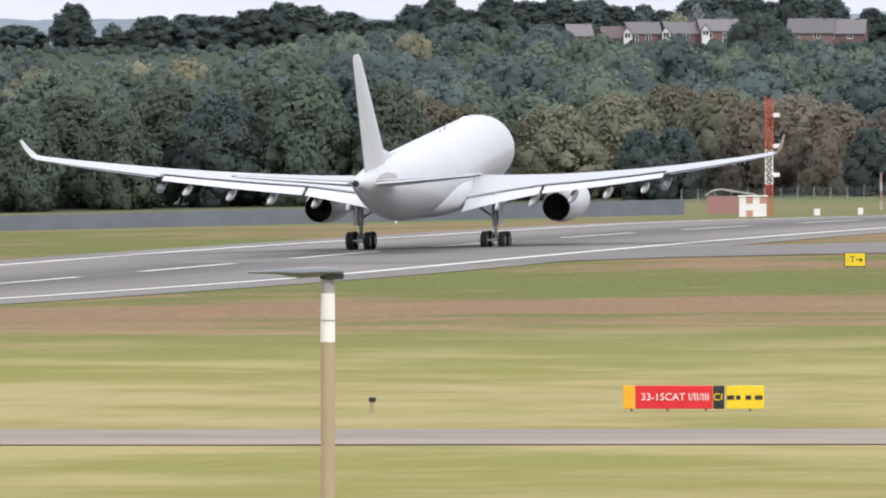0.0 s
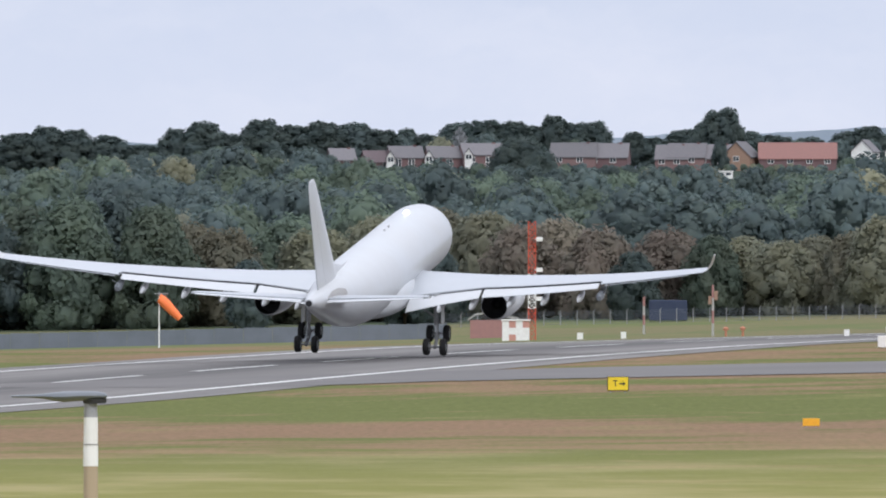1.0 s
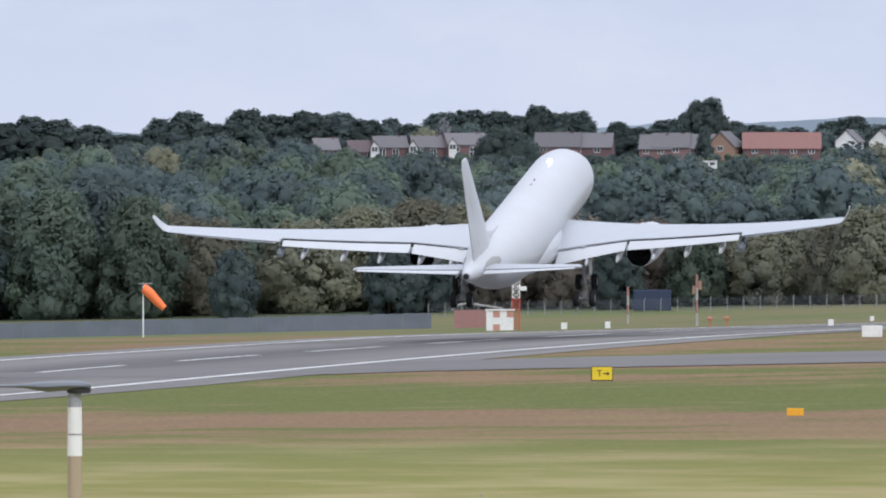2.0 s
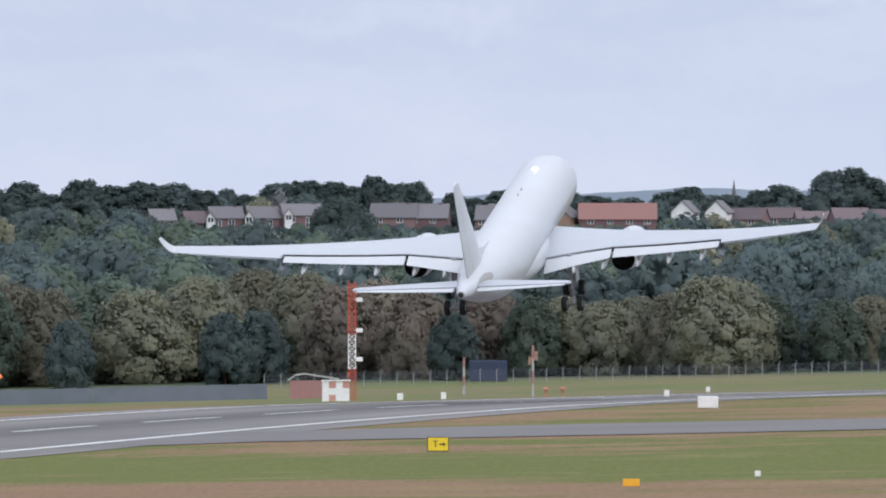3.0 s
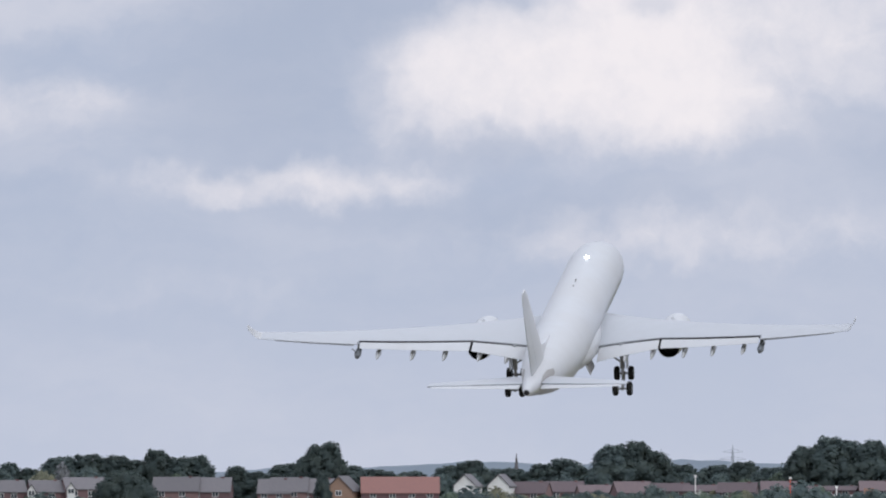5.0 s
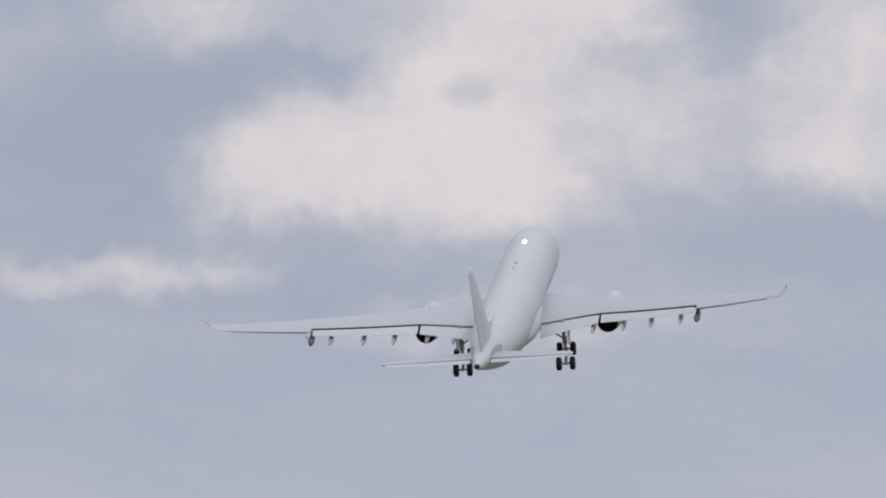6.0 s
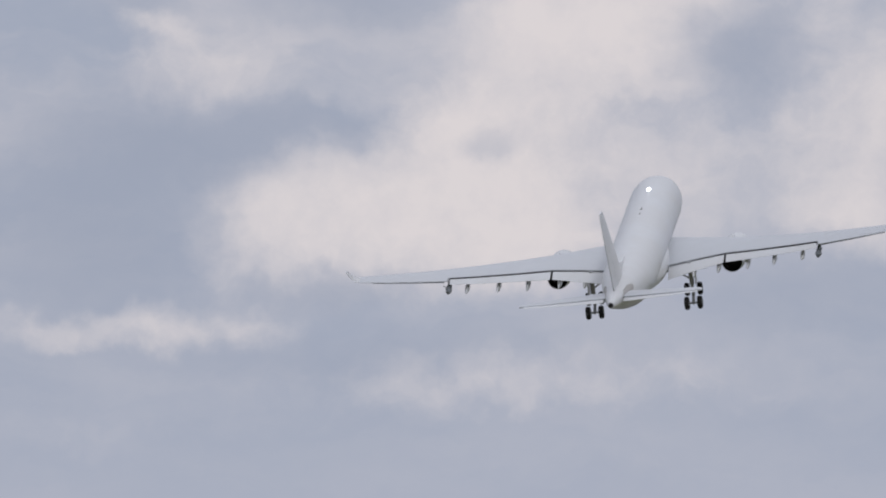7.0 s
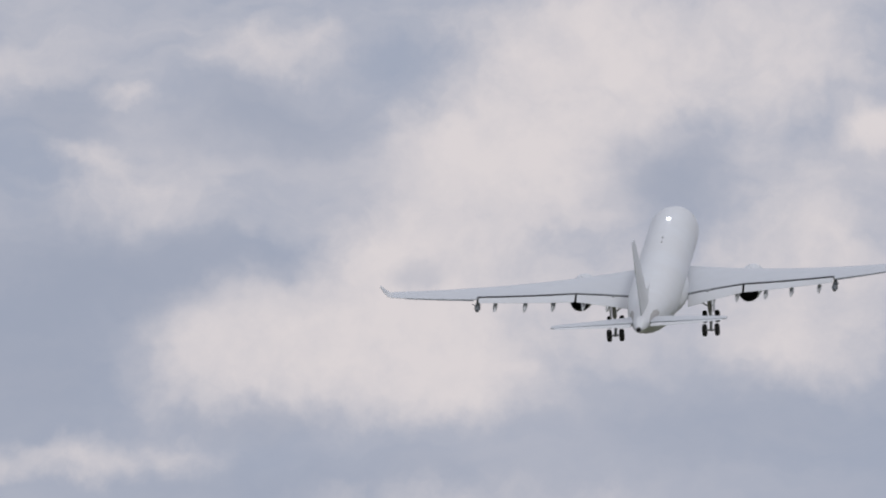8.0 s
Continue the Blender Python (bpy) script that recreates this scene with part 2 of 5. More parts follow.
def ground_z(x, y):
    """Height of the ground: a gentle rise along the runway, then the wooded hill beyond the airfield."""
    lift = sum(float(np.interp(y + o, PROFILE_Y, PROFILE_Z)) for o in (-45, -25, 0, 25, 45)) / 5
    side = max(-250.0, min(250.0, x))
    return lift + side * float(np.interp(y, CROSS_Y, CROSS_K))


def tapered(bm, a, b, ra, rb, seg=8):
    """A capped, tapered rod from a to b."""
    a, b = Vector(a), Vector(b)
    q = (b - a).to_track_quat("Z", "Y")
    rings = []
    for p, r in ((a, ra), (b, rb)):
        rings.append([bm.verts.new(p + q @ Vector((r * math.cos(i * math.tau / seg), r * math.sin(i * math.tau / seg), 0))) for i in range(seg)])
    for i in range(seg):
        bm.faces.new((rings[0][i], rings[0][(i + 1) % seg], rings[1][(i + 1) % seg], rings[1][i]))
    bm.faces.new(rings[0][::-1])
    bm.faces.new(rings[1])


def box(bm, lo, hi, bevel=0.0):
    made = bmesh.ops.create_cube(bm, size=1.0)["verts"]
    lo, hi = Vector(lo), Vector(hi)
    for v in made:
        v.co = Vector(((lo[i] + hi[i]) / 2 + v.co[i] * (hi[i] - lo[i]) for i in range(3)))
    if bevel:
        edges = list({e for v in made for e in v.link_edges})
        bmesh.ops.bevel(bm, geom=edges, offset=bevel, segments=2, profile=0.5, affect="EDGES")


def loft(bm, sections, cap=True, close=True):
    """Skin rings of equal length into a tube."""
    rings = [[bm.verts.new(p) for p in s] for s in sections]
    k = len(rings[0])
    for r0, r1 in zip(rings, rings[1:]):
        for i in range(k if close else k - 1):
            bm.faces.new((r0[i], r0[(i + 1) % k], r1[(i + 1) % k], r1[i]))
    if cap:
        bm.faces.new(rings[0][::-1])
        bm.faces.new(rings[-1])


def part(name, bm, mat, parent=None, label="", smooth=False, at=None):
    """Link a bmesh as one mesh object, under a thing or a part where a parent is given."""
    bmesh.ops.recalc_face_normals(bm, faces=bm.faces)
    data = bpy.data.meshes.new(name)
    if smooth:
        for f in bm.faces:
            f.smooth = True
        for e in bm.edges:
            if len(e.link_faces) == 2 and e.calc_face_angle(0) > radians(42):
                e.smooth = False
    bm.to_mesh(data)
    bm.free()
    data.materials.append(mat)
    ob = new(name, data)
    if parent:
        ob.parent = parent
    if at:
        ob.matrix_basis = at
    if label:
        tagged(ob, label)
    return ob


def base(name, m, label, category, group="", kind=""):
    ob = new(name)
    ob.matrix_basis = m
    return tagged(ob, label, category, group, kind)


# ---- ground, runway, taxiways ----
RUN_ORIGIN = Vector((-27.4, 1394.0, 0))
RUN_DIR = Vector((math.sin(radians(11.03)), math.cos(radians(11.03)), 0))
RUN_SIDE = Vector((RUN_DIR.y, -RUN_DIR.x, 0))


def build_ground():
    xs = sorted({*range(-160, 281, 8), *(-6000, -3000, -1500, -800, -450, -300, -220, 340, 420, 520, 700, 1000, 1600, 3000, 6000)})
    ys = sorted({*range(1000, 2401, 12), *range(2400, 4950, 50), *range(300, 1000, 25), *(-6000, -2000, -500, 0, 100, 200, 5500, 7000, 9000)})
    verts = [(x, y, ground_z(x, y)) for y in ys for x in xs]
    k = len(xs)
    faces = [(j * k + i, j * k + i + 1, (j + 1) * k + i + 1, (j + 1) * k + i) for j in range(len(ys) - 1) for i in range(k - 1)]
    data = bpy.data.meshes.new("ground")
    data.from_pydata(verts, [], faces)
    for f in data.polygons:
        f.use_smooth = True
    m = bpy.data.materials.new("mown_airfield_grass")
    m.use_nodes = True
    n = Nodes(m.node_tree)
    at = n.add("ShaderNodeTexCoord").outputs["Object"]
    # mowing and dry bands: broad ones across, broken up by smaller drifts and tufts
    broad = n.add("ShaderNodeMapping", ((0, at), (2, (0.0, 0.0, radians(3))), (3, (0.008, 0.0125, 1.0)))).outputs[0]
    drift = n.add("ShaderNodeMapping", ((0, at), (2, (0.0, 0.0, radians(-4))), (3, (0.06, 0.03, 1.0)))).outputs[0]
    fine = n.add("ShaderNodeMapping", ((0, at), (3, (2.2, 0.20, 1.0)))).outputs[0]
    drifts = n.noise(drift, 1.0, 5.0, 0.62)
    bands = n.math("ADD", n.noise(broad, 1.0, 3.0, 0.5), n.math("MULTIPLY_ADD", drifts, 0.5, -0.25))
    # the mown strips lie across: a dry one by the runway, a green one, a dry one, then lush grass
    where = n.math("MULTIPLY_ADD", n.math("SUBTRACT", drifts, 0.5), 110.0, n.add("ShaderNodeSeparateXYZ", ((0, at),)).outputs[1])

    def swath(a, b, soft):
        return n.math("MULTIPLY", n.ramp(where, a - soft, a + soft), n.ramp(where, b - soft, b + soft, 1.0, 0.0))
    bands = n.math("MULTIPLY_ADD", swath(1112, 1262, 30), -0.10, bands)
    bands = n.math("MULTIPLY_ADD", swath(955, 1108, 30), 0.08, bands)
    bands = n.math("MULTIPLY_ADD", swath(1268, 1330, 12), 0.07, bands)
    clumps = n.noise(n.add("ShaderNodeMapping", ((0, at), (2, (0.0, 0.0, radians(2))), (3, (0.075, 0.085, 1.0)))).outputs[0], 1.0, 5.0, 0.68)
    bands = n.math("ADD", bands, n.math("MULTIPLY_ADD", clumps, 0.9, -0.45))
    c = n.mix(n.ramp(bands, 0.40, 0.60), (0.132, 0.146, 0.052, 1.0), (0.232, 0.150, 0.098, 1.0))
    c = n.mix(n.ramp(clumps, 0.58, 0.74, 0.0, 0.5), c, (0.27, 0.22, 0.115, 1.0))
    c = n.mix(n.ramp(drifts, 0.52, 0.75, 0.0, 0.6), c, (0.235, 0.205, 0.095, 1.0))
    tufts = n.noise(fine, 1.0, 6.0, 0.7)
    c = n.mix(n.ramp(tufts, 0.40, 0.75, 0.0, 0.45), c, (0.085, 0.095, 0.036, 1.0))
    c = n.mix(n.ramp(tufts, 0.25, 0.45, 0.25, 0.0), c, (0.29, 0.24, 0.14, 1.0))
    yy = n.add("ShaderNodeSeparateXYZ", ((0, at),)).outputs[1]
    # greener meadow beyond the runway
    c = n.mix(n.math("MULTIPLY", n.ramp(yy, 1650.0, 1900.0), n.ramp(tufts, 0.3, 0.7, 0.45, 0.75)), c, (0.135, 0.158, 0.078, 1.0))
    # drier, paler grass near the spectators' side
    c = n.mix(n.ramp(yy, 760.0, 1050.0, 0.75, 0.0), c, n.mix(n.ramp(drifts, 0.4, 0.65), (0.24, 0.225, 0.075, 1.0), (0.36, 0.31, 0.15, 1.0)))
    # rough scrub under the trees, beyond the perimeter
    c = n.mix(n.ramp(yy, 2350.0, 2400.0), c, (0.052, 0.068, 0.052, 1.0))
    b = n.add("ShaderNodeBsdfPrincipled", (("Base Color", c), ("Roughness", 0.95), ("Specular IOR Level", 0.02)))
    n.add("ShaderNodeOutputMaterial", ((0, b.outputs[0]),))
    data.materials.append(m)
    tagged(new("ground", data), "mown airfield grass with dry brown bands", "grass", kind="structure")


def strip(name, path, widths, lift, mat, label, category, step=10.0, thick=0.0):
    """A ribbon draped on the ground along a polyline of plan points, with given half widths (left, right)."""
    pts = [Vector((*p, 0)) for p in path]
    line = []
    for a, b in zip(pts, pts[1:]):
        k = max(1, int((b - a).length / step))
        line += [a.lerp(b, i / k) for i in range(k)]
    line.append(pts[-1])
    bm = bmesh.new()
    rows = []
    cols = 7 if widths[0] + widths[1] > 10 else 2
    for i, p in enumerate(line):
        d = (line[min(i + 1, len(line) - 1)] - line[max(i - 1, 0)]).normalized()
        s = Vector((d.y, -d.x, 0))
        row = []
        for j in range(cols):
            q = p + s * (-widths[0] + (widths[0] + widths[1]) * j / (cols - 1))
            row.append(bm.verts.new((q.x, q.y, ground_z(q.x, q.y) + lift)))
        rows.append(row)
    for r0, r1 in zip(rows, rows[1:]):
        for j in range(cols - 1):
            bm.faces.new((r0[j], r1[j], r1[j + 1], r0[j + 1]))
    ob = part(name, bm, mat)
    return tagged(ob, label, category, kind="structure")


def run_point(s, c):
    p = RUN_ORIGIN + RUN_DIR * s + RUN_SIDE * c
    return (p.x, p.y)


def runway_material():
    m = bpy.data.materials.new("worn_runway_asphalt")
    m.use_nodes = True
    n = Nodes(m.node_tree)
    at = n.add("ShaderNodeTexCoord").outputs["Object"]
    turn = n.add("ShaderNodeMapping", ((0, at), (1, (0.0, 0.0, 0.0)), (2, (0.0, 0.0, radians(11.03))))).outputs[0]
    lane = n.add("ShaderNodeSeparateXYZ", ((0, turn),)).outputs[0]
    mid = RUN_SIDE.x * RUN_ORIGIN.x + RUN_SIDE.y * RUN_ORIGIN.y
    off = n.math("ABSOLUTE", n.math("SUBTRACT", lane, mid))
    long = n.add("ShaderNodeMapping", ((0, turn), (3, (0.3, 0.012, 1.0)))).outputs[0]
    streak = n.noise(long, 1.0, 5.0, 0.6)
    # tyre rubber along the wheel lanes
    rubber = n.math("MULTIPLY", n.ramp(off, 2.0, 15.0, 1.0, 0.0), n.ramp(streak, 0.2, 0.6))
    c = n.mix(n.ramp(streak, 0.35, 0.7), (0.165, 0.156, 0.150, 1.0), (0.21, 0.198, 0.19, 1.0))
    c = n.mix(n.math("MULTIPLY", rubber, 0.75), c, (0.075, 0.072, 0.072, 1.0))
    b = n.add("ShaderNodeBsdfPrincipled", (("Base Color", c), ("Roughness", 0.85), ("Specular IOR Level", 0.12)))
    n.add("ShaderNodeOutputMaterial", ((0, b.outputs[0]),))
    return m


build_ground()
ASPHALT = material("grey_asphalt", (0.158, 0.150, 0.147), 0.9, second=(0.195, 0.183, 0.175), scale=0.05, third=(0.155, 0.15, 0.15), scale3=0.01, gloss=0.12)
DUSTY_ROAD = material("dusty_asphalt", (0.23, 0.205, 0.185), 0.95, second=(0.30, 0.26, 0.215), scale=0.12, third=(0.36, 0.31, 0.25), scale3=0.03, gloss=0.05)
ROAD_PAINT = material("white_road_paint", (0.72, 0.72, 0.70), 0.7, second=(0.5, 0.5, 0.48), scale=0.6, amount=0.6, gloss=0.1)
strip("runway", [run_point(-330, 0), run_point(900, 0)], (30, 30), 0.04, runway_material(), "worn grey asphalt runway with dark tyre marks", "runway")
strip("runway_edge_line", [run_point(-330, 22.5), run_point(800, 22.5)], (0.6, 0.6), 0.07, ROAD_PAINT, "white painted runway edge line", "marking")
strip("runway_edge_line", [run_point(-330, -22.5), run_point(800, -22.5)], (0.6, 0.6), 0.07, ROAD_PAINT, "white painted runway edge line", "marking")
for i in range(-6, 16):
    strip("centre_line_dash", [run_point(i * 50 + 2, 0), run_point(i * 50 + 32, 0)], (0.45, 0.45), 0.07, ROAD_PAINT, "worn white runway centre line dash", "marking")
strip("taxiway", [(-34, 1318), (-12, 1330), (8, 1327), (34, 1316), (140, 1290)], (30, 26), 0.055, ASPHALT, "grey asphalt taxiway joining the runway", "taxiway")
strip("perimeter_road", [(-200, 634), (-20, 636), (30, 640), (250, 652)], (15, 15), 0.04, DUSTY_ROAD, "narrow dusty grey service road across the grass", "road")


# ---- airliner ----
# Body space: x to the right wing, y forward, z up; the origin lies on the cabin's axis 30 m behind the nose.
def station(x, s, z):
    return Vector((x, 30.0 - s, z))


def wing_z(x):
    d = max(0.0, x - 2.8)
    return -1.5 + 0.070 * d + 0.0026 * d * d


def wing_turn(x):
    return float(np.interp(x, (2.8, 5.5, 9.4, 20, 29), (5.2, 3.4, 1.3, 0.0, -0.6)))


def wing_le(x):
    return 19.0 + 0.65 * (x - 2.8)


def wing_te(x):
    return 30.6 + 0.06 * (x - 2.8) if x < 9.4 else 31.0 + 0.388 * (x - 9.4)


def aerofoil(t, lo=0.0, hi=1.0, k=9, blunt=0.0):
    """Upper then lower outline of a wing section between two parts of its chord, as (chord, height)."""
    def half(c):
        return 5 * t * (0.2969 * math.sqrt(max(c, 0)) - 0.126 * c - 0.3516 * c * c + 0.2843 * c ** 3 - 0.1036 * c ** 4)
    us = [lo + (hi - lo) * (1 - math.cos(math.pi * i / (k - 1))) / 2 for i in range(k)]
    return [(c, half(c) + 0.012 + blunt) for c in us] + [(c, -0.75 * half(c) - blunt) for c in reversed(us)]


def blade(bm, rows):
    """Loft wing sections; a row holds the section, its leading edge point, chord, nose-up turn in degrees, and sideways lean."""
    out = []
    for sec, le, chord, turn, side in rows:
        a = radians(turn)
        ring = []
        for c, h in sec:
            back, up = c * chord, h * chord
            ring.append(le + Vector((side * up, -(back * math.cos(a) - up * math.sin(a)), (up * math.cos(a) + -back * math.sin(a)) * (1 if not side else 0.15))))
        out.append(ring)
    loft(bm, out)


def wing_row(x, sign, lo, hi, thick):
    chord = wing_te(x) - wing_le(x)
    turn = wing_turn(x)
    le = station(sign * x, wing_le(x), wing_z(x))
    return (aerofoil(thick, lo, hi, blunt=0.0012), le, chord, turn, 0)


def flap(sign, x0, x1, plane, name):
    bm = bmesh.new()
    rows = []
    for i in range(5):
        x = x0 + (x1 - x0) * i / 4
        chord = wing_te(x) - wing_le(x)
        turn = wing_turn(x)
        a = radians(turn)
        c0 = 0.775
        own = chord * 0.21 + 0.2
        le = station(sign * x, wing_le(x) + c0 * chord * math.cos(a) + 0.32, wing_z(x) - c0 * chord * math.sin(a) + 0.041 * chord - 0.065 * own - 0.13)
        rows.append((aerofoil(0.13, k=8), le, own, turn + 11, 0))
    blade(bm, rows)
    return part(name, bm, WHITE, plane, smooth=True)


def lathe(bm, profile, axis_at, seg=28, tilt=0.0):
    """Revolve (station, radius) pairs about a fore-and-aft axis through axis_at=(x, z)."""
    rings = []
    for s, r in profile:
        rings.append([station(axis_at[0] + r * math.cos(i * math.tau / seg), s, axis_at[1] + r * math.sin(i * math.tau / seg) - tilt * (s - profile[0][0])) for i in range(seg)])
    loft(bm, rings, cap=False)


def build_airliner():
    plane = base("airliner", Matrix.Identity(4), "plain white twin-engined wide-body airliner, gear down, flaps out", "airplane")
    # cabin tube
    shape = ((0.0, 0.06, -0.95), (0.25, 0.55, -0.92), (0.7, 1.0, -0.82), (1.5, 1.52, -0.62), (2.6, 2.02, -0.40), (4.0, 2.42, -0.2), (5.6, 2.68, -0.07), (7.5, 2.80, 0.0), (10, 2.82, 0), (16, 2.82, 0), (22, 2.82, 0), (28, 2.82, 0), (34, 2.82, 0),
             (38, 2.80, 0.02), (41, 2.68, 0.12), (44, 2.43, 0.33), (47, 2.08, 0.62), (50, 1.66, 0.95), (53, 1.20, 1.30), (55.5, 0.82, 1.57), (57.3, 0.52, 1.77), (58.3, 0.32, 1.87))
    bm = bmesh.new()
    loft(bm, [[station(r * math.cos(i * math.tau / 48), s, z + r * math.sin(i * math.tau / 48)) for i in range(48)] for s, r, z in shape])
    body = part("fuselage", bm, WHITE, plane, smooth=True)
    bm = bmesh.new()
    tapered(bm, station(0, 58.2, 1.87), station(0, 58.5, 1.89), 0.27, 0.23, 16)
    part("tail_exhaust", bm, EXHAUST, plane, "dark tail exhaust pipe")
    # belly fairing
    bm = bmesh.new()
    rings = []
    for i in range(15):
        u = i / 14
        s = 17.0 + 21.0 * u
        g = math.sin(math.pi * u) ** 0.45 if 0 < u < 1 else 0.02
        rings.append([station(3.05 * g * math.copysign(abs(math.cos(a)) ** 0.7, math.cos(a)), s, -1.75 + 1.55 * g * math.copysign(abs(math.sin(a)) ** 0.8, math.sin(a)))
                      for a in (j * math.tau / 32 for j in range(32))])
    loft(bm, rings)
    part("belly_fairing", bm, WHITE, plane, smooth=True)
    for sign in (-1, 1):
        # wing box, to the flap line inboard and the full chord outboard
        bm = bmesh.new()
        blade(bm, [wing_row(x, sign, 0, 0.80, t) for x, t in ((1.0, 0.14), (2.8, 0.135), (6, 0.125), (9.4, 0.115), (13, 0.11), (17, 0.105), (19.95, 0.10))])
        part("wing", bm, WING_GREY, plane, smooth=True)
        bm = bmesh.new()
        blade(bm, [wing_row(x, sign, 0, 1.0, t) for x, t in ((19.95, 0.10), (23, 0.10), (26, 0.095), (28.2, 0.09), (29.0, 0.09))])
        part("outer_wing", bm, WING_GREY, plane, smooth=True)
        # black strip behind the wing box paints the gap's shade over the flaps
        bm = bmesh.new()
        rows = []
        for x in (3.0, 6, 9.4, 13, 17, 19.8):
            chord, a = wing_te(x) - wing_le(x), radians(wing_turn(x))
            y, z = wing_le(x) + 0.80 * chord * math.cos(a), wing_z(x) - 0.80 * chord * math.sin(a)
            rows.append([station(sign * x, y - 0.02, z + 0.028 * chord), station(sign * x, y + 0.14, z + 0.026 * chord), station(sign * x, y + 0.14, z - 0.16), station(sign * x, y - 0.02, z - 0.16)])
        loft(bm, rows)
        part("flap_gap_shade", bm, GAP_AND_RING, plane, "black strip painted as the shaded gap over the flaps")
        flap(sign, 3.05, 9.25, plane, "inner_flap")
        flap(sign, 9.5, 19.75, plane, "outer_flap")
        # aileron line
        bm = bmesh.new()
        rows = []
        for x in (20.3, 24, 27.6):
            chord, a = wing_te(x) - wing_le(x), radians(wing_turn(x))
            le = station(sign * x, wing_le(x) + 0.76 * chord, wing_z(x) - 0.76 * chord * math.sin(a) + 0.02)
            rows.append((aerofoil(0.16, k=6), le, chord * 0.25, 7, 0))
        blade(bm, rows)
        part("aileron", bm, WING_GREY, plane, smooth=True)
        # winglet
        bm = bmesh.new()
        blade(bm, [(aerofoil(0.08), station(sign * 28.95, 36.05, wing_z(28.95)), 2.6, -0.5, 0),
                   (aerofoil(0.08), station(sign * 29.35, 36.9, wing_z(28.95) + 0.30), 2.2, 0, sign * -0.6),
                   (aerofoil(0.08), station(sign * 29.75, 38.0, wing_z(28.95) + 0.95), 1.6, 0, sign * -0.9),
                   (aerofoil(0.08), station(sign * 30.05, 39.0, wing_z(28.95) + 1.65), 0.95, 0, sign * -0.9)])
        part("winglet", bm, WHITE, plane, smooth=True)
        # flap track fairings
        for x, long, drop in ((5.9, 4.2, 0.95), (8.6, 4.4, 0.9), (11.9, 4.0, 0.85), (14.9, 3.6, 0.75), (18.1, 3.2, 0.65)):
            bm = bmesh.new()
            te, zz = wing_te(x), wing_z(x) - 0.45
            rings = []
            for i in range(9):
                u = i / 8
                g = max(0.03, math.sin(math.pi * min(1, u * 0.92 + 0.06)) ** 0.7)
                cz = zz - drop * 0.45 * u - 0.35
                rings.append([station(sign * x + 0.24 * g * math.cos(a), te - long + 0.8 + (long + 0.35) * u, cz + drop * 0.5 * g * math.sin(a)) for a in (j * math.tau / 12 for j in range(12))])
            loft(bm, rings)
            part("flap_track_fairing", bm, WHITE, plane, smooth=True)
        # the exposed outboard end of the flap track
        bm = bmesh.new()
        x = 19.95
        te, zz = wing_te(x), wing_z(x)
        tapered(bm, station(sign * x, te - 2.4, zz - 0.55), station(sign * x, te + 0.1, zz - 0.95), 0.16, 0.34, 12)
        tapered(bm, station(sign * x, te + 0.1, zz - 0.95), station(sign * x, te + 0.75, zz - 1.05), 0.34, 0.2, 12)
        tapered(bm, station(sign * x, te - 0.9, zz - 0.7), station(sign * x, te - 0.3, zz + 0.15), 0.09, 0.05, 8)
        tapered(bm, station(sign * (x + 0.1), te - 0.1, zz - 0.8), station(sign * (x + 0.5), te + 0.25, zz - 0.35), 0.06, 0.04, 8)
        part("flap_end_track", bm, LAMP_GREY, plane, "dark grey exposed flap end track", smooth=True)
        # engine
        ex, ez = sign * 9.45, -3.0
        bm = bmesh.new()
        lathe(bm, [(18.7, 1.12), (17.55, 1.18), (17.3, 1.28), (17.35, 1.36), (18.0, 1.45), (19.5, 1.5), (21.5, 1.47), (23.5, 1.32), (24.9, 1.10), (24.85, 1.06), (23.2, 1.1)], (ex, ez), 32, 0.0)
        engine = part("engine_cowl", bm, WHITE, plane, smooth=True)
        bm = bmesh.new()
        lathe(bm, [(24.86, 1.05), (23.6, 1.02), (23.4, 0.5), (23.8, 0.40), (24.3, 0.08), (24.35, 0.01)], (ex, ez), 28, 0.0)
        part("exhaust_duct", bm, EXHAUST, engine, "near-black engine exhaust duct", smooth=True)
        bm = bmesh.new()
        lathe(bm, [(18.4, 1.12), (18.42, 0.35), (17.7, 0.02)], (ex, ez), 28, 0.0)
        part("fan_disc", bm, EXHAUST, engine, "dark fan face", smooth=True)
        bm = bmesh.new()
        rows = []
        for s0, s1, z, w in ((19.0, 26.0, ez + 1.15, 0.22), (20.5, 27.0, ez + 1.9, 0.24), (22.2, 27.5, ez + 2.25, 0.2)):
            rows.append([station(ex - w, s0 + 1, z), station(ex, s0, z), station(ex + w, s0 + 1, z), station(ex + w, s1 - 1.5, z), station(ex, s1, z), station(ex - w, s1 - 1.5, z)])
        loft(bm, rows)
        part("engine_pylon", bm, WHITE, plane, smooth=True)
        # tailplane with its elevator
        bm = bmesh.new()
        blade(bm, [(aerofoil(0.10, 0, 0.74, blunt=0.002), station(sign * x, le, z), c, -5.5, 0) for x, le, z, c in ((0.6, 49.9, 1.05, 6.1), (3.5, 51.95, 1.45, 4.9), (6.5, 54.1, 1.87, 3.7), (9.3, 56.1, 2.28, 2.45), (9.7, 56.7, 2.36, 1.8))])
        part("tailplane", bm, WING_GREY, plane, smooth=True)
        bm = bmesh.new()
        blade(bm, [(aerofoil(0.14, k=6), station(sign * x, le + 0.745 * c, z + 0.075 * c), c * 0.27, -3.0, 0) for x, le, z, c in ((1.1, 50.2, 1.12, 5.9), (5.0, 53.0, 1.66, 4.3), (9.3, 56.1, 2.28, 2.45))])
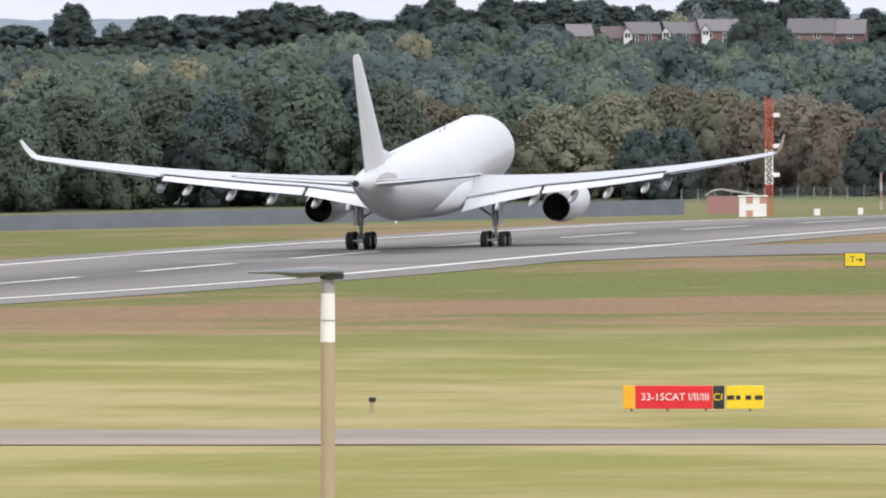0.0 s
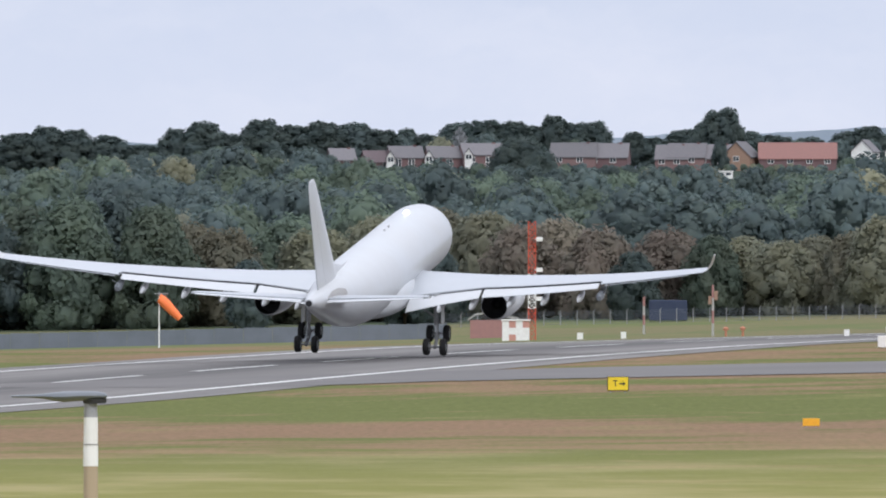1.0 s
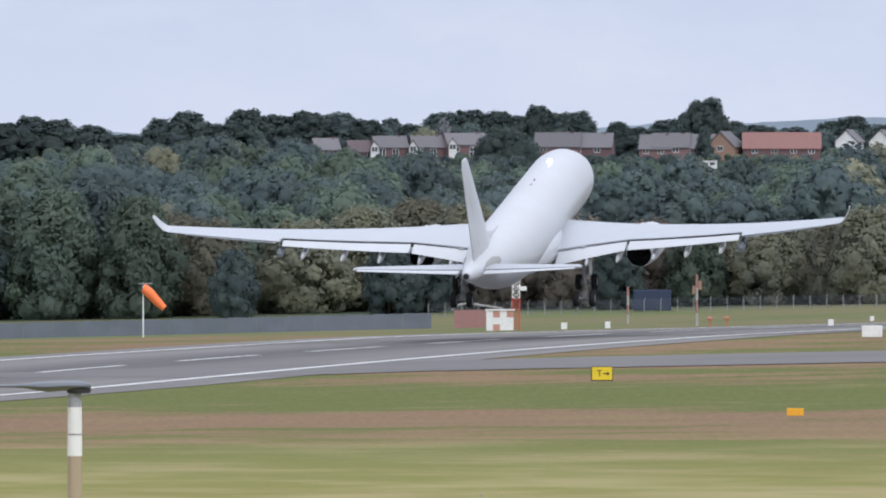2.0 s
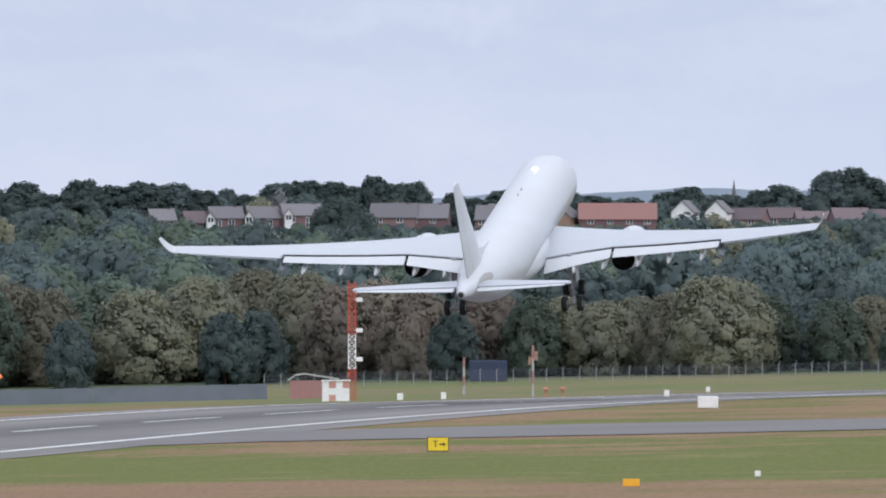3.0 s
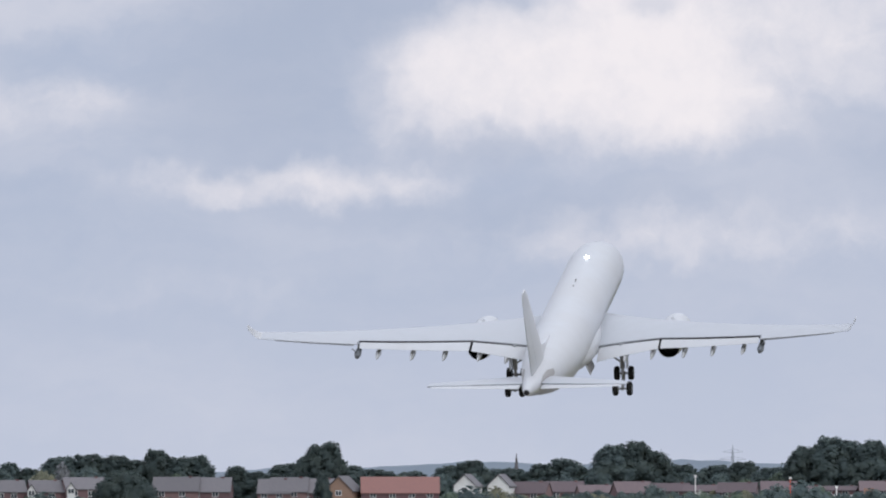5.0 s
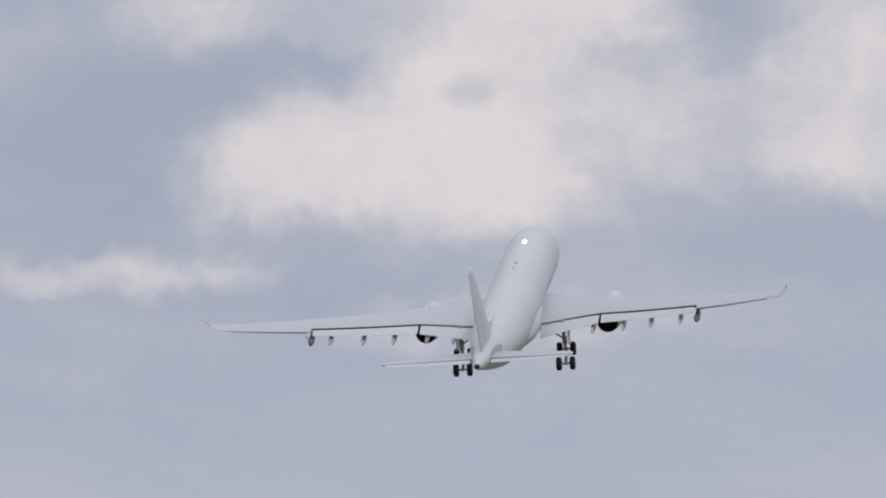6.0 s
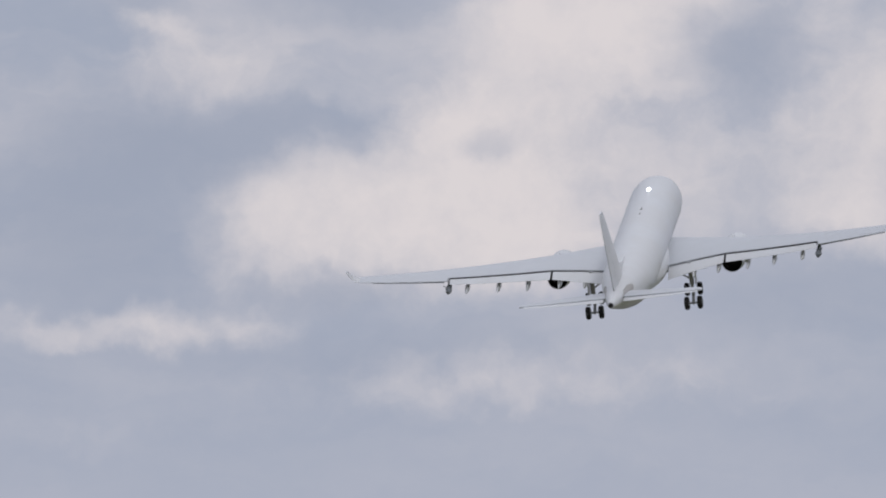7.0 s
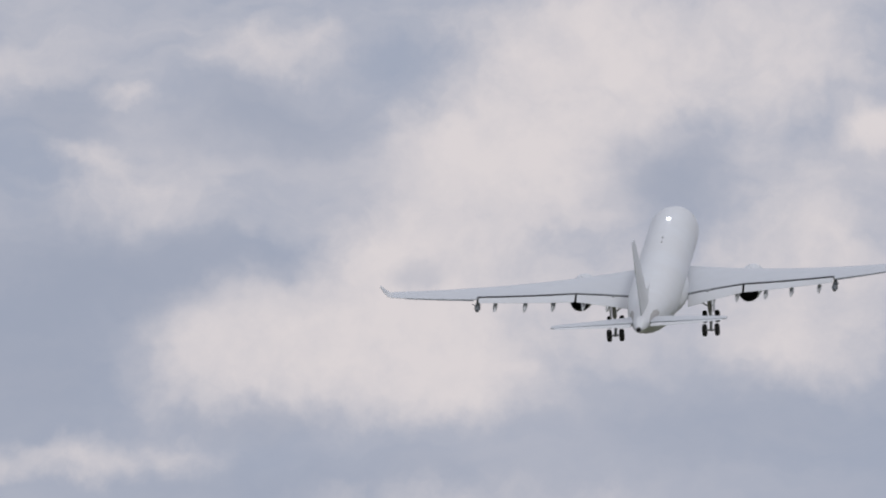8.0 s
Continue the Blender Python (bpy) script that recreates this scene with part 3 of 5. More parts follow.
        part("elevator", bm, WHITE, plane, smooth=True)
        # cut-out where the tailplane swivels
        bm = bmesh.new()
        rows = []
        for s, r in ((49.6, 0.35), (51.0, 0.8), (53.0, 0.75), (54.6, 0.3)):
            rad = float(np.interp(s, (47, 50, 53, 55.5), (2.08, 1.66, 1.20, 0.82))) + 0.02
            zc = float(np.interp(s, (47, 50, 53, 55.5), (0.62, 0.95, 1.30, 1.57)))
            row = []
            for k in range(5):
                h = max(-0.9, min(0.9, (1.55 + 0.13 - zc + (k - 2) / 2 * r * 0.55) / rad))
                row.append(station(sign * rad * math.sqrt(1 - h * h), s, zc + rad * h))
            rows.append(row)
        for r0 in rows:
            r0 += [v - Vector((sign * 0.06, 0, 0)) for v in reversed(r0)]
        loft(bm, rows)
        part("tailplane_cutout", bm, PANEL, plane, "grey rub panel at the tailplane root")
    # fin and rudder
    bm = bmesh.new()
    fin_rows = ((1.9, 45.6, 8.3, 0.09), (3.0, 47.2, 7.6, 0.09), (5.8, 49.9, 6.1, 0.09), (8.7, 52.8, 4.5, 0.09), (11.2, 55.3, 2.95, 0.09), (11.65, 56.1, 2.0, 0.08))

    def upright(c0, c1, le_shift, thick=None):
        rows = []
        for z, le, chord, t in fin_rows:
            sec = aerofoil(thick or t, c0, c1, k=8)
            rows.append([station(h * chord, le + c * chord, z) for c, h in sec])
        return rows
    loft(bm, upright(0, 0.70, 0))
    bm2 = bmesh.new()
    loft(bm2, upright(0.705, 1.0, 0))
    fin = part("fin", bm, WHITE, plane, smooth=True)
    part("rudder", bm2, WHITE, plane, smooth=True)
    bm = bmesh.new()
    loft(bm, [[station(w * math.cos(a), s, z + h * math.sin(a)) for a in (j * math.tau / 10 for j in range(10))] for s, w, h, z in ((40.5, 0.04, 0.05, 2.75), (44, 0.14, 0.3, 2.7), (47, 0.22, 0.9, 2.7), (50, 0.25, 1.0, 2.6))])
    part("fin_fillet", bm, WHITE, plane, smooth=True)
    # aerials on the spine
    for s, h in ((20.5, 0.2), (22.5, 0.14)):
        bm = bmesh.new()
        loft(bm, [[station(-0.04, s, 2.78), station(0.04, s, 2.78), station(0.04, s + 0.7, 2.78), station(-0.04, s + 0.7, 2.78)],
                  [station(-0.02, s + 0.35, 2.8 + h), station(0.02, s + 0.35, 2.8 + h), station(0.02, s + 0.7, 2.8 + h), station(-0.02, s + 0.7, 2.8 + h)]])
        part("aerial", bm, PANEL, plane, "small dark blade aerial")
    # added glowing dome that gives the bright glint on the cabin roof
    bm = bmesh.new()
    bmesh.ops.create_icosphere(bm, subdivisions=2, radius=0.24)
    for v in bm.verts:
        v.co = station(v.co.x, 12.4 - v.co.y * 1.3, 2.84 + v.co.z * 0.8)
    part("roof_glint_dome", bm, ROOF_GLINT, plane, "small glowing dome in place of a glint on the cabin roof", smooth=True)
    bogies = []
    for sign in (-1, 1):
        bm = bmesh.new()
        gx, pivot = sign * 5.34, station(sign * 5.34, 28.9, -5.3)
        tapered(bm, station(gx, 28.9, -1.5), station(gx, 28.9, -4.0), 0.26, 0.24, 14)
        tapered(bm, station(sign * 3.4, 28.7, -2.2), station(gx, 28.75, -3.5), 0.09, 0.09, 8)
        tapered(bm, station(gx, 26.9, -2.0), station(gx, 28.75, -3.5), 0.09, 0.09, 8)
        part("gear_leg", bm, STEEL, plane, "grey steel main gear leg", smooth=True)
        bm = bmesh.new()
        box(bm, station(gx + sign * 0.42, 29.4, -4.0), station(gx + sign * 0.48, 27.9, -2.0), 0.02)
        part("gear_leg_door", bm, WHITE, plane)
        bogie = new("bogie")
        bogie.parent = plane
        bogie.matrix_basis = Matrix.Translation(pivot)
        bm = bmesh.new()
        tapered(bm, (0, 0, -0.1), (0, 0, 1.9), 0.16, 0.16, 12)
        tapered(bm, (0, -0.15, 0.1), (0, -0.55, 0.75), 0.05, 0.05, 6)
        tapered(bm, (0, -0.55, 0.75), (0, -0.2, 1.35), 0.05, 0.05, 6)
        piston = part("gear_piston", bm, STEEL, plane, "bright steel gear piston", smooth=True, at=Matrix.Translation(pivot))
        bogies.append((bogie, piston, pivot))
        bm = bmesh.new()
        tapered(bm, (0, -1.1, 0), (0, 1.1, 0), 0.16, 0.16, 10)
        for y in (-0.99, 0.99):
            tapered(bm, (-0.95, y, 0), (0.95, y, 0), 0.1, 0.1, 10)
        part("bogie_beam", bm, STEEL, bogie, smooth=True)
        for x in (-0.70, 0.70):
            for y in (-0.99, 0.99):
                bm = bmesh.new()
                ring = ((-0.25, 0.42), (-0.25, 0.58), (-0.19, 0.67), (-0.08, 0.70), (0.08, 0.70), (0.19, 0.67), (0.25, 0.58), (0.25, 0.42))
                loft(bm, [[(x + a, y + r * math.cos(k * math.tau / 24), r * math.sin(k * math.tau / 24)) for k in range(24)] for a, r in ring], cap=False)
                part("tyre", bm, TYRE, bogie, smooth=True)
                bm = bmesh.new()
                tapered(bm, (x - 0.2, y, 0), (x + 0.2, y, 0), 0.43, 0.43, 20)
                tapered(bm, (x - 0.24, y, 0), (x + 0.24, y, 0), 0.14, 0.14, 12)
                part("rim", bm, STEEL, bogie, smooth=False)
    # belly doors of the wheel bays
    doors = []
    for sign in (-1, 1):
        bm = bmesh.new()
        loft(bm, [[(0, a, 0), (sign * 0.12, a, -0.7), (sign * 0.45, a, -1.4), (sign * 0.50, a, -1.38), (sign * 0.18, a, -0.68), (sign * 0.06, a, 0)] for a in (-1.7, 1.5)])
        door = part("wheel_bay_door", bm, PANEL, plane, "grey inner face of the wheel bay door", at=Matrix.Translation(station(sign * 1.9, 29.0, -2.75)))
        doors.append((door, sign))
    return plane, bogies, doors


airliner, airliner_bogies, airliner_doors = build_airliner()


# ---- trees and woods ----
def tree_geometry(rng, height, width, lobes, tufts, size, low=0.12, core=None):
    """Crown of leaf tufts on many overlapping boughs: verts, faces; the crown spans from low*height to height."""
    verts, faces, lean = [], [], []
    centres = []
    for i in range(lobes):
        u = (i + 0.5) / lobes
        z = height * (low + (0.95 - low) * u)
        spread = width * 0.5 * math.sin(math.pi * min(0.97, 0.24 + 0.68 * u)) ** 0.75
        a = i * 2.399 + rng.uniform(-0.6, 0.6)
        r = width * rng.uniform(0.08, 0.17) * (1.1 - 0.3 * u)
        d = max(0, spread - r * 0.7) * rng.uniform(0.7, 1.05)
        centres.append((d * math.cos(a), d * math.sin(a), min(z, height - r * 0.8), r))
    middle = height * (0.5 + low / 2)
    centres.append((0, 0, middle, width * 0.33))
    centres.append((0, 0, height * 0.74, width * 0.26))
    core = core or SMALL_ICO
    for cx, cy, cz, r in centres:
        k = len(verts)
        sx, sz = rng.uniform(0.85, 1.1), rng.uniform(0.8, 1.05)
        for v in core[0]:
            j = 0.84 * rng.uniform(0.86, 1.1)
            lean.append((v[0] * 0.6 + cx / width, v[1] * 0.6 + cy / width, v[2] * 0.6 + 0.25))
            verts.append((cx + v[0] * r * j * sx, cy + v[1] * r * j, cz + v[2] * r * j * sz))
        faces += [tuple(k + i for i in f) for f in core[1]]
    # leaf tufts in ragged layers, turned outwards from the bough and from the tree, and up to the light
    gen = np.random.default_rng(rng.randrange(1 << 30))
    c = np.array(centres)
    pick = gen.choice(len(c), tufts, p=c[:, 3] ** 1.6 / (c[:, 3] ** 1.6).sum())
    d = gen.normal(size=(tufts, 3)) + (0, 0, 0.2)
    d /= np.linalg.norm(d, axis=1)[:, None]
    p = c[pick, :3] + d * (c[pick, 3] * gen.uniform(0.84, 1.20, tufts))[:, None]
    away = p - (0, 0, middle * 0.8)
    away /= np.linalg.norm(away, axis=1)[:, None]
    form = d * 0.5 + away * 0.7 + (0, 0, 0.25)
    nrm = form * 0.8 + gen.normal(scale=0.42, size=(tufts, 3))
    form += gen.normal(scale=0.10, size=(tufts, 3))
    nrm /= np.linalg.norm(nrm, axis=1)[:, None]
    u = np.cross(nrm, gen.normal(size=(tufts, 3)))
    u /= np.linalg.norm(u, axis=1)[:, None]
    w = np.cross(nrm, u)
    s = (size * gen.uniform(0.5, 1.35, tufts))[:, None]
    quad = np.stack([p + u * s - nrm * s * 0.2, p + w * s * 0.6, p - u * s - nrm * s * 0.2, p - w * s * 0.6], 1).reshape(-1, 3)
    k = len(verts)
    verts += [tuple(q) for q in quad.tolist()]
    faces += [(k + 4 * i, k + 4 * i + 1, k + 4 * i + 2, k + 4 * i + 3) for i in range(tufts)]
    lean = np.vstack([np.array(lean), np.repeat(form, 4, axis=0)])
    lean /= np.linalg.norm(lean, axis=1)[:, None]
    return verts, faces, centres, lean


def _ico(level):
    bm = bmesh.new()
    bmesh.ops.create_icosphere(bm, subdivisions=level, radius=1.0)
    v = [tuple(x.co) for x in bm.verts]
    bm.verts.index_update()
    f = [tuple(x.index for x in y.verts) for y in bm.faces]
    bm.free()
    return v, f


SMALL_ICO = _ico(1)


def tree_kind(seed, height, width, leaf, lobes=60, tufts=9500, size=0.30, low=0.04):
    """Meshes of one kind of tree: its trunk with limbs, and its crown."""
    rng = random.Random(seed)
    verts, faces, centres, lean = tree_geometry(rng, height, width, lobes, tufts, size, low)
    crown = bpy.data.meshes.new("crown")
    crown.from_pydata(verts, [], faces)
    crown.materials.append(leaf)
    crown.polygons.foreach_set("use_smooth", [True] * len(faces))
    crown.normals_split_custom_set_from_vertices(lean.tolist())
    bm = bmesh.new()
    r = 0.018 * height + 0.1
    tapered(bm, (0, 0, -0.6), (0.1, 0, height * 0.4), r, r * 0.65, 9)
    tapered(bm, (0.1, 0, height * 0.4), (0, 0.1, height * 0.8), r * 0.65, r * 0.2, 8)
    for cx, cy, cz, cr in centres[:6]:
        tapered(bm, (0.05, 0, max(height * 0.15, cz * 0.55)), (cx, cy, cz), r * 0.4, r * 0.12, 6)
    trunk = bpy.data.meshes.new("trunk")
    bm.to_mesh(trunk)
    bm.free()
    trunk.materials.append(BARK)
    return trunk, crown


def plant_tree(kind, x, y, scale, turn, label, group, squash=1.0, z=None):
    trunk, crown = kind
    t = base("tree", pose(x, y, ground_z(x, y) if z is None else z, 0, 0, turn), label, "tree", group)
    t.scale = (scale * squash, scale * squash, scale)
    for name, mesh in (("trunk", trunk), ("crown", crown)):
        o = new(name, mesh)
        o.parent = t
    return t


def spot(px, dist):
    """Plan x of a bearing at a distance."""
    return (px - 784) / FOCAL * dist


def build_woods():
    kinds = {"dark": [tree_kind(i, 13, 11, LEAF_DARK) for i in (1, 2, 3)],
             "mid": [tree_kind(i, 12, 11, LEAF_MID) for i in (4, 5, 6)],
             "olive": [tree_kind(i, 11, 12, LEAF_OLIVE, lobes=66, size=0.30, low=0.02) for i in (7, 8)],
             "brown": [tree_kind(i, 10, 12, LEAF_BROWN, lobes=66, size=0.30, low=0.02) for i in (9, 10)]}
    labels = {"dark": "dark green broadleaf tree at the airfield's edge", "mid": "green broadleaf tree at the airfield's edge",
              "olive": "olive-yellow bushy tree at the airfield's edge", "brown": "brownish bushy tree at the airfield's edge"}
    rng = random.Random(5)
    # front row, tree by tree: bearing, distance, height, kind
    front = ((-560, 2380, 14, "mid"), (-470, 2400, 15, "mid"), (-380, 2385, 13, "mid"), (-290, 2400, 16, "mid"), (-200, 2390, 15, "dark"), (-120, 2400, 16, "mid"),
             (-40, 2385, 17, "mid"), (40, 2400, 17.5, "dark"), (105, 2380, 16, "mid"), (165, 2420, 13, "olive"), (225, 2390, 12.5, "olive"), (270, 2370, 9, "dark"), (330, 2430, 13, "mid"),
             (390, 2395, 12, "olive"), (450, 2420, 13, "mid"), (500, 2400, 13.5, "olive"), (545, 2370, 9.5, "dark"), (605, 2380, 9.5, "dark"), (600, 2440, 14, "olive"), (690, 2430, 13.5, "olive"), (750, 2400, 12, "brown"),
             (820, 2420, 12.5, "brown"), (890, 2390, 11.5, "brown"), (950, 2370, 9, "dark"), (1010, 2400, 11, "brown"), (1090, 2390, 10.5, "mid"), (1150, 2400, 10, "olive"), (1215, 2390, 9.5, "olive"), (1275, 2400, 10, "olive"), (1335, 2385, 10.5, "olive"),
             (1400, 2380, 12.5, "olive"), (1445, 2385, 12, "olive"), (1510, 2400, 10, "mid"), (1570, 2420, 9, "dark"), (1625, 2390, 9.5, "mid"), (1690, 2400, 9.5, "olive"), (1750, 2380, 8, "mid"), (1820, 2400, 9, "olive"), (1880, 2390, 8.5, "mid"),
             (1950, 2400, 10, "mid"), (2020, 2390, 9, "dark"), (2090, 2400, 10.5, "mid"), (2170, 2395, 9.5, "olive"), (2250, 2400, 11, "dark"), (2340, 2400, 10, "mid"), (2430, 2400, 11, "dark"))
    for px, d, h, k in front:
        kind = rng.choice(kinds[k])
        plant_tree(kind, spot(px, d), d, h / (13 if k == "dark" else 12 if k == "mid" else 11 if k == "olive" else 10), rng.uniform(0, 360), labels[k], "trees at the airfield edge", rng.uniform(0.85, 1.1))
    # skyline trees by the houses: bearing, distance, height of the top above the eye's level (picture units), width in metres
    sky = ((-560, 4350, 318, 14), (-462, 4350, 280, 10), (-380, 4350, 332, 14), (-320, 4350, 300, 12), (-255, 4350, 297, 13), (-200, 4350, 302, 13), (-140, 4350, 288, 13), (-90, 4350, 278, 12), (-40, 4350, 284, 13), (20, 4350, 294, 13), (75, 4350, 310, 13), (140, 4350, 282, 10), (190, 4350, 270, 13), (245, 4350, 292, 13),
           (295, 4350, 266, 14), (350, 4350, 276, 14), (400, 4350, 270, 15), (455, 4350, 272, 14), (505, 4350, 284, 12), (548, 4450, 282, 8), (585, 4450, 292, 10), (640, 4450, 272, 13), (690, 4450, 265, 14), (740, 4450, 270, 13), (808, 4450, 259, 10), (765, 4450, 275, 11), (850, 4450, 272, 12), (882, 4450, 270, 9),
           (950, 4550, 288, 8), (985, 4550, 298, 10), (1040, 4550, 284, 13), (1094, 4480, 251, 11), (1117, 4480, 246, 10), (1072, 4480, 272, 9), (1150, 4550, 285, 12), (1200, 4600, 292, 13), (1260, 4600, 297, 13), (1325, 4550, 285, 9), (1365, 4550, 276, 11), (1400, 4600, 290, 12), (1440, 4600, 292, 12), (1490, 4550, 284, 10), (1530, 4500, 275, 13),
           (1570, 4500, 290, 12), (1620, 4350, 250, 15), (1660, 4350, 245, 14), (1690, 4350, 262, 13), (1740, 4450, 285, 12), (1800, 4500, 286, 12), (1850, 4500, 280, 12), (1900, 4450, 290, 13), (1960, 4400, 250, 14), (2000, 4400, 236, 15), (2040, 4400, 240, 14), (2080, 4400, 243, 13), (2120, 4400, 262, 13), (2200, 4400, 258, 14), (2270, 4400, 262, 14), (2340, 4400, 255, 15), (2430, 4400, 260, 15))
    tall = [tree_kind(i, 14, 12, LEAF_DARK, lobes=48, tufts=4600, size=0.42, low=0.03) for i in (21, 22, 23, 24)]
    for px, d, top, w in sky:
        x = spot(px, d)
        z0 = ground_z(x, d)
        h = (517 - top) / FOCAL * d + EYE.z - z0
        plant_tree(rng.choice(tall), x, d, h / 14, rng.uniform(0, 360), "tall dark green broadleaf tree on the hill by the houses", "trees on the hill", w / 12 * 14 / h * (1.0 if 1060 < px < 1125 or 1600 < px < 1700 or px > 1950 else 1.2))
    # the great round tree in front of the houses, and a small fir
    dome = tree_kind(31, 13, 19, LEAF_DARK, lobes=90, tufts=9000, size=0.42, low=0.0)
    x = spot(752, 4130)
    plant_tree(dome, x, 4130, ((517 - 303) / FOCAL * 4130 + EYE.z - ground_z(x, 4130)) / 13, 40, "great round dark green tree in front of the houses", "trees on the hill", 1.3)
    x = spot(1104, 4200)
    plant_tree(tall[0], x, 4200, 0.62, 10, "small dark pointed tree in front of the houses", "trees on the hill", 0.6)
    pale = tree_kind(33, 9, 5, LEAF_SILVER, lobes=30, tufts=1500, size=0.3, low=0.2)
    x = spot(643, 4335)
    plant_tree(pale, x, 4335, ((517 - 279) / FOCAL * 4335 + EYE.z - ground_z(x, 4335)) / 9, 15, "pale silvery thin-leaved tree above the houses", "trees on the hill", 0.75)
    # the wood between the airfield and the houses
    verts, faces, index, lean = [], [], [], []
    protos = []
    for s, (h, w) in enumerate(((12, 12), (13, 11), (11, 13), (14, 12), (10, 12))):
        v, f, _, form = tree_geometry(random.Random(40 + s), h, w, 26, 1150, 0.40, 0.42, SMALL_ICO)
        protos.append((np.array(v), f, form))
    mats = (LEAF_DARK, LEAF_MID, LEAF_OLIVE)
    count = 0
    for d, gap in ((2480, 8), (2570, 8), (2680, 9), (2800, 9), (2930, 9), (3070, 10), (3220, 10), (3380, 10), (3550, 11), (3730, 11), (3900, 10), (4020, 9), (4110, 8), (4150, 7), (4175, 6), (4195, 6), (4212, 6), (4228, 5), (4242, 5), (4420, 8), (4840, 10)):
        x = spot(-640, d)
        while x < spot(2480, d):
            px = 784 + x / d * FOCAL
            yy = d + rng.uniform(-35, 35) * (0.3 if 4140 < d < 4300 else 1.0)
            v, f, form = protos[rng.randrange(5)]
            a, s = rng.uniform(0, math.tau), rng.uniform(0.72, 1.4)
            # lower growth in front of the houses, so that they look over it
            limit = float(np.interp(px, (-600, -130, -60, 200, 400, 460, 760, 1000, 1300, 1330, 1450, 1480, 1600, 2480), (372, 368, 332, 312, 324, 340, 341, 345, 343, 331, 331, 334, 329, 329)))
            if 4400 < d < 4500:
                limit = float(np.interp(px, (-600, 0, 200, 550, 900, 1000, 1300, 1600, 1900, 2000, 2480), (338, 318, 292, 288, 290, 303, 298, 290, 288, 262, 272)))
            if d > 4800:
                limit = float(np.interp(px, (900, 1000, 1300, 1400, 1600, 2480), (312, 300, 300, 293, 293, 290)))
            z0 = ground_z(x, yy)
            room = ((517 - limit) / FOCAL * yy + EYE.z - z0) / 13
            if 1055 < px < 1145 and 3980 < d < 4180:
                room = min(room, ((517 - 366) / FOCAL * yy + EYE.z - z0) / 13)
            s = max(0.2, min(s, room * rng.uniform(0.8, 1.06)))
            c, n = math.cos(a), math.sin(a)
            spin = np.array(((c, n, 0), (-n, c, 0), (0, 0, 1)))
            lean.append(form @ spin)
            w = v @ spin * s + np.array((x, yy, z0 - 0.5))
            k = count
            verts.append(w)
            faces += [tuple(i + k for i in q) for q in f]
            m = 0 if rng.random() < 0.62 else (1 if rng.random() < 0.8 else 2)
            index += [m] * len(f)
            count += len(v)
            x += gap * rng.uniform(0.8, 1.5)
    data = bpy.data.meshes.new("woods")
    data.from_pydata(np.vstack(verts).tolist(), [], faces)
    for m in mats:
        data.materials.append(m)
    data.polygons.foreach_set("material_index", index)
    data.polygons.foreach_set("use_smooth", [True] * len(faces))
    data.normals_split_custom_set_from_vertices(np.vstack(lean).tolist())
    tagged(new("woods", data), "dense dark green wood on the rising hill", "woods", kind="stuff")


build_woods()


# ---- houses on the hill ----
def house(x, y, w, depth, eaves, ridge, turn, wall_mat, roof_mat, label, gable_front=False, windows=((-0.25, 0.6), (0.25, 0.6)), z=None, chimney=True):
    """A house with walls, pitched roof, windows and a chimney; its front looks to -y before it is turned."""
    h = base("house", pose(x, y, ground_z(x, y) if z is None else z, 0, 0, turn), label, "house", "houses on the hill")
    bm = bmesh.new()
    hw, hd = w / 2, depth / 2
    if gable_front:
        outline = [(-hw, 0), (hw, 0), (hw, eaves), (0, ridge), (-hw, eaves)]
        loft(bm, [[Vector((a, -hd, b)) for a, b in outline], [Vector((a, hd, b)) for a, b in outline]])
    else:
        outline = [(-hd, 0), (hd, 0), (hd, eaves), (0, ridge), (-hd, eaves)]
        loft(bm, [[Vector((-hw, a, b)) for a, b in outline], [Vector((hw, a, b)) for a, b in outline]])
    part("wall", bm, wall_mat, h)
    bm = bmesh.new()
    o, t = 0.35, 0.22
    span = hw if gable_front else hd
    k = (ridge - eaves) / span
    prof = [(-span - o, eaves - o * k + 0.05), (0, ridge + 0.05), (span + o, eaves - o * k + 0.05), (span + o, eaves - o * k + 0.05 + t), (0, ridge + 0.05 + t), (-span - o, eaves - o * k + 0.05 + t)]
    if gable_front:
        loft(bm, [[Vector((a, -hd - 0.3, b)) for a, b in prof], [Vector((a, hd + 0.3, b)) for a, b in prof]])
    else:
        loft(bm, [[Vector((-hw - 0.2, a, b)) for a, b in prof], [Vector((hw + 0.2, a, b)) for a, b in prof]])
    roof = part("roof", bm, roof_mat, h)
    if chimney:
        bm = bmesh.new()
        cx = hw * 0.6
        cy = 0 if not gable_front else hd * 0.4
        box(bm, (cx - 0.35, cy - 0.35, ridge - 1.6), (cx + 0.35, cy + 0.35, ridge + 0.45))
        part("chimney", bm, BRICK, roof)
    for u, v in windows:
        wx, wz = u * w, v * eaves
        bm = bmesh.new()
        box(bm, (wx - 0.75, -hd - 0.06, wz - 0.65), (wx + 0.75, -hd + 0.05, wz + 0.65))
        frame_ob = part("window", bm, WHITE_PAINT, h)
        for s in (-1, 1):
            bm = bmesh.new()
            box(bm, (wx + s * 0.36 - 0.29, -hd - 0.075, wz - 0.53), (wx + s * 0.36 + 0.29, -hd - 0.05, wz + 0.53))
            part("pane", bm, GLASS, frame_ob)
    return h


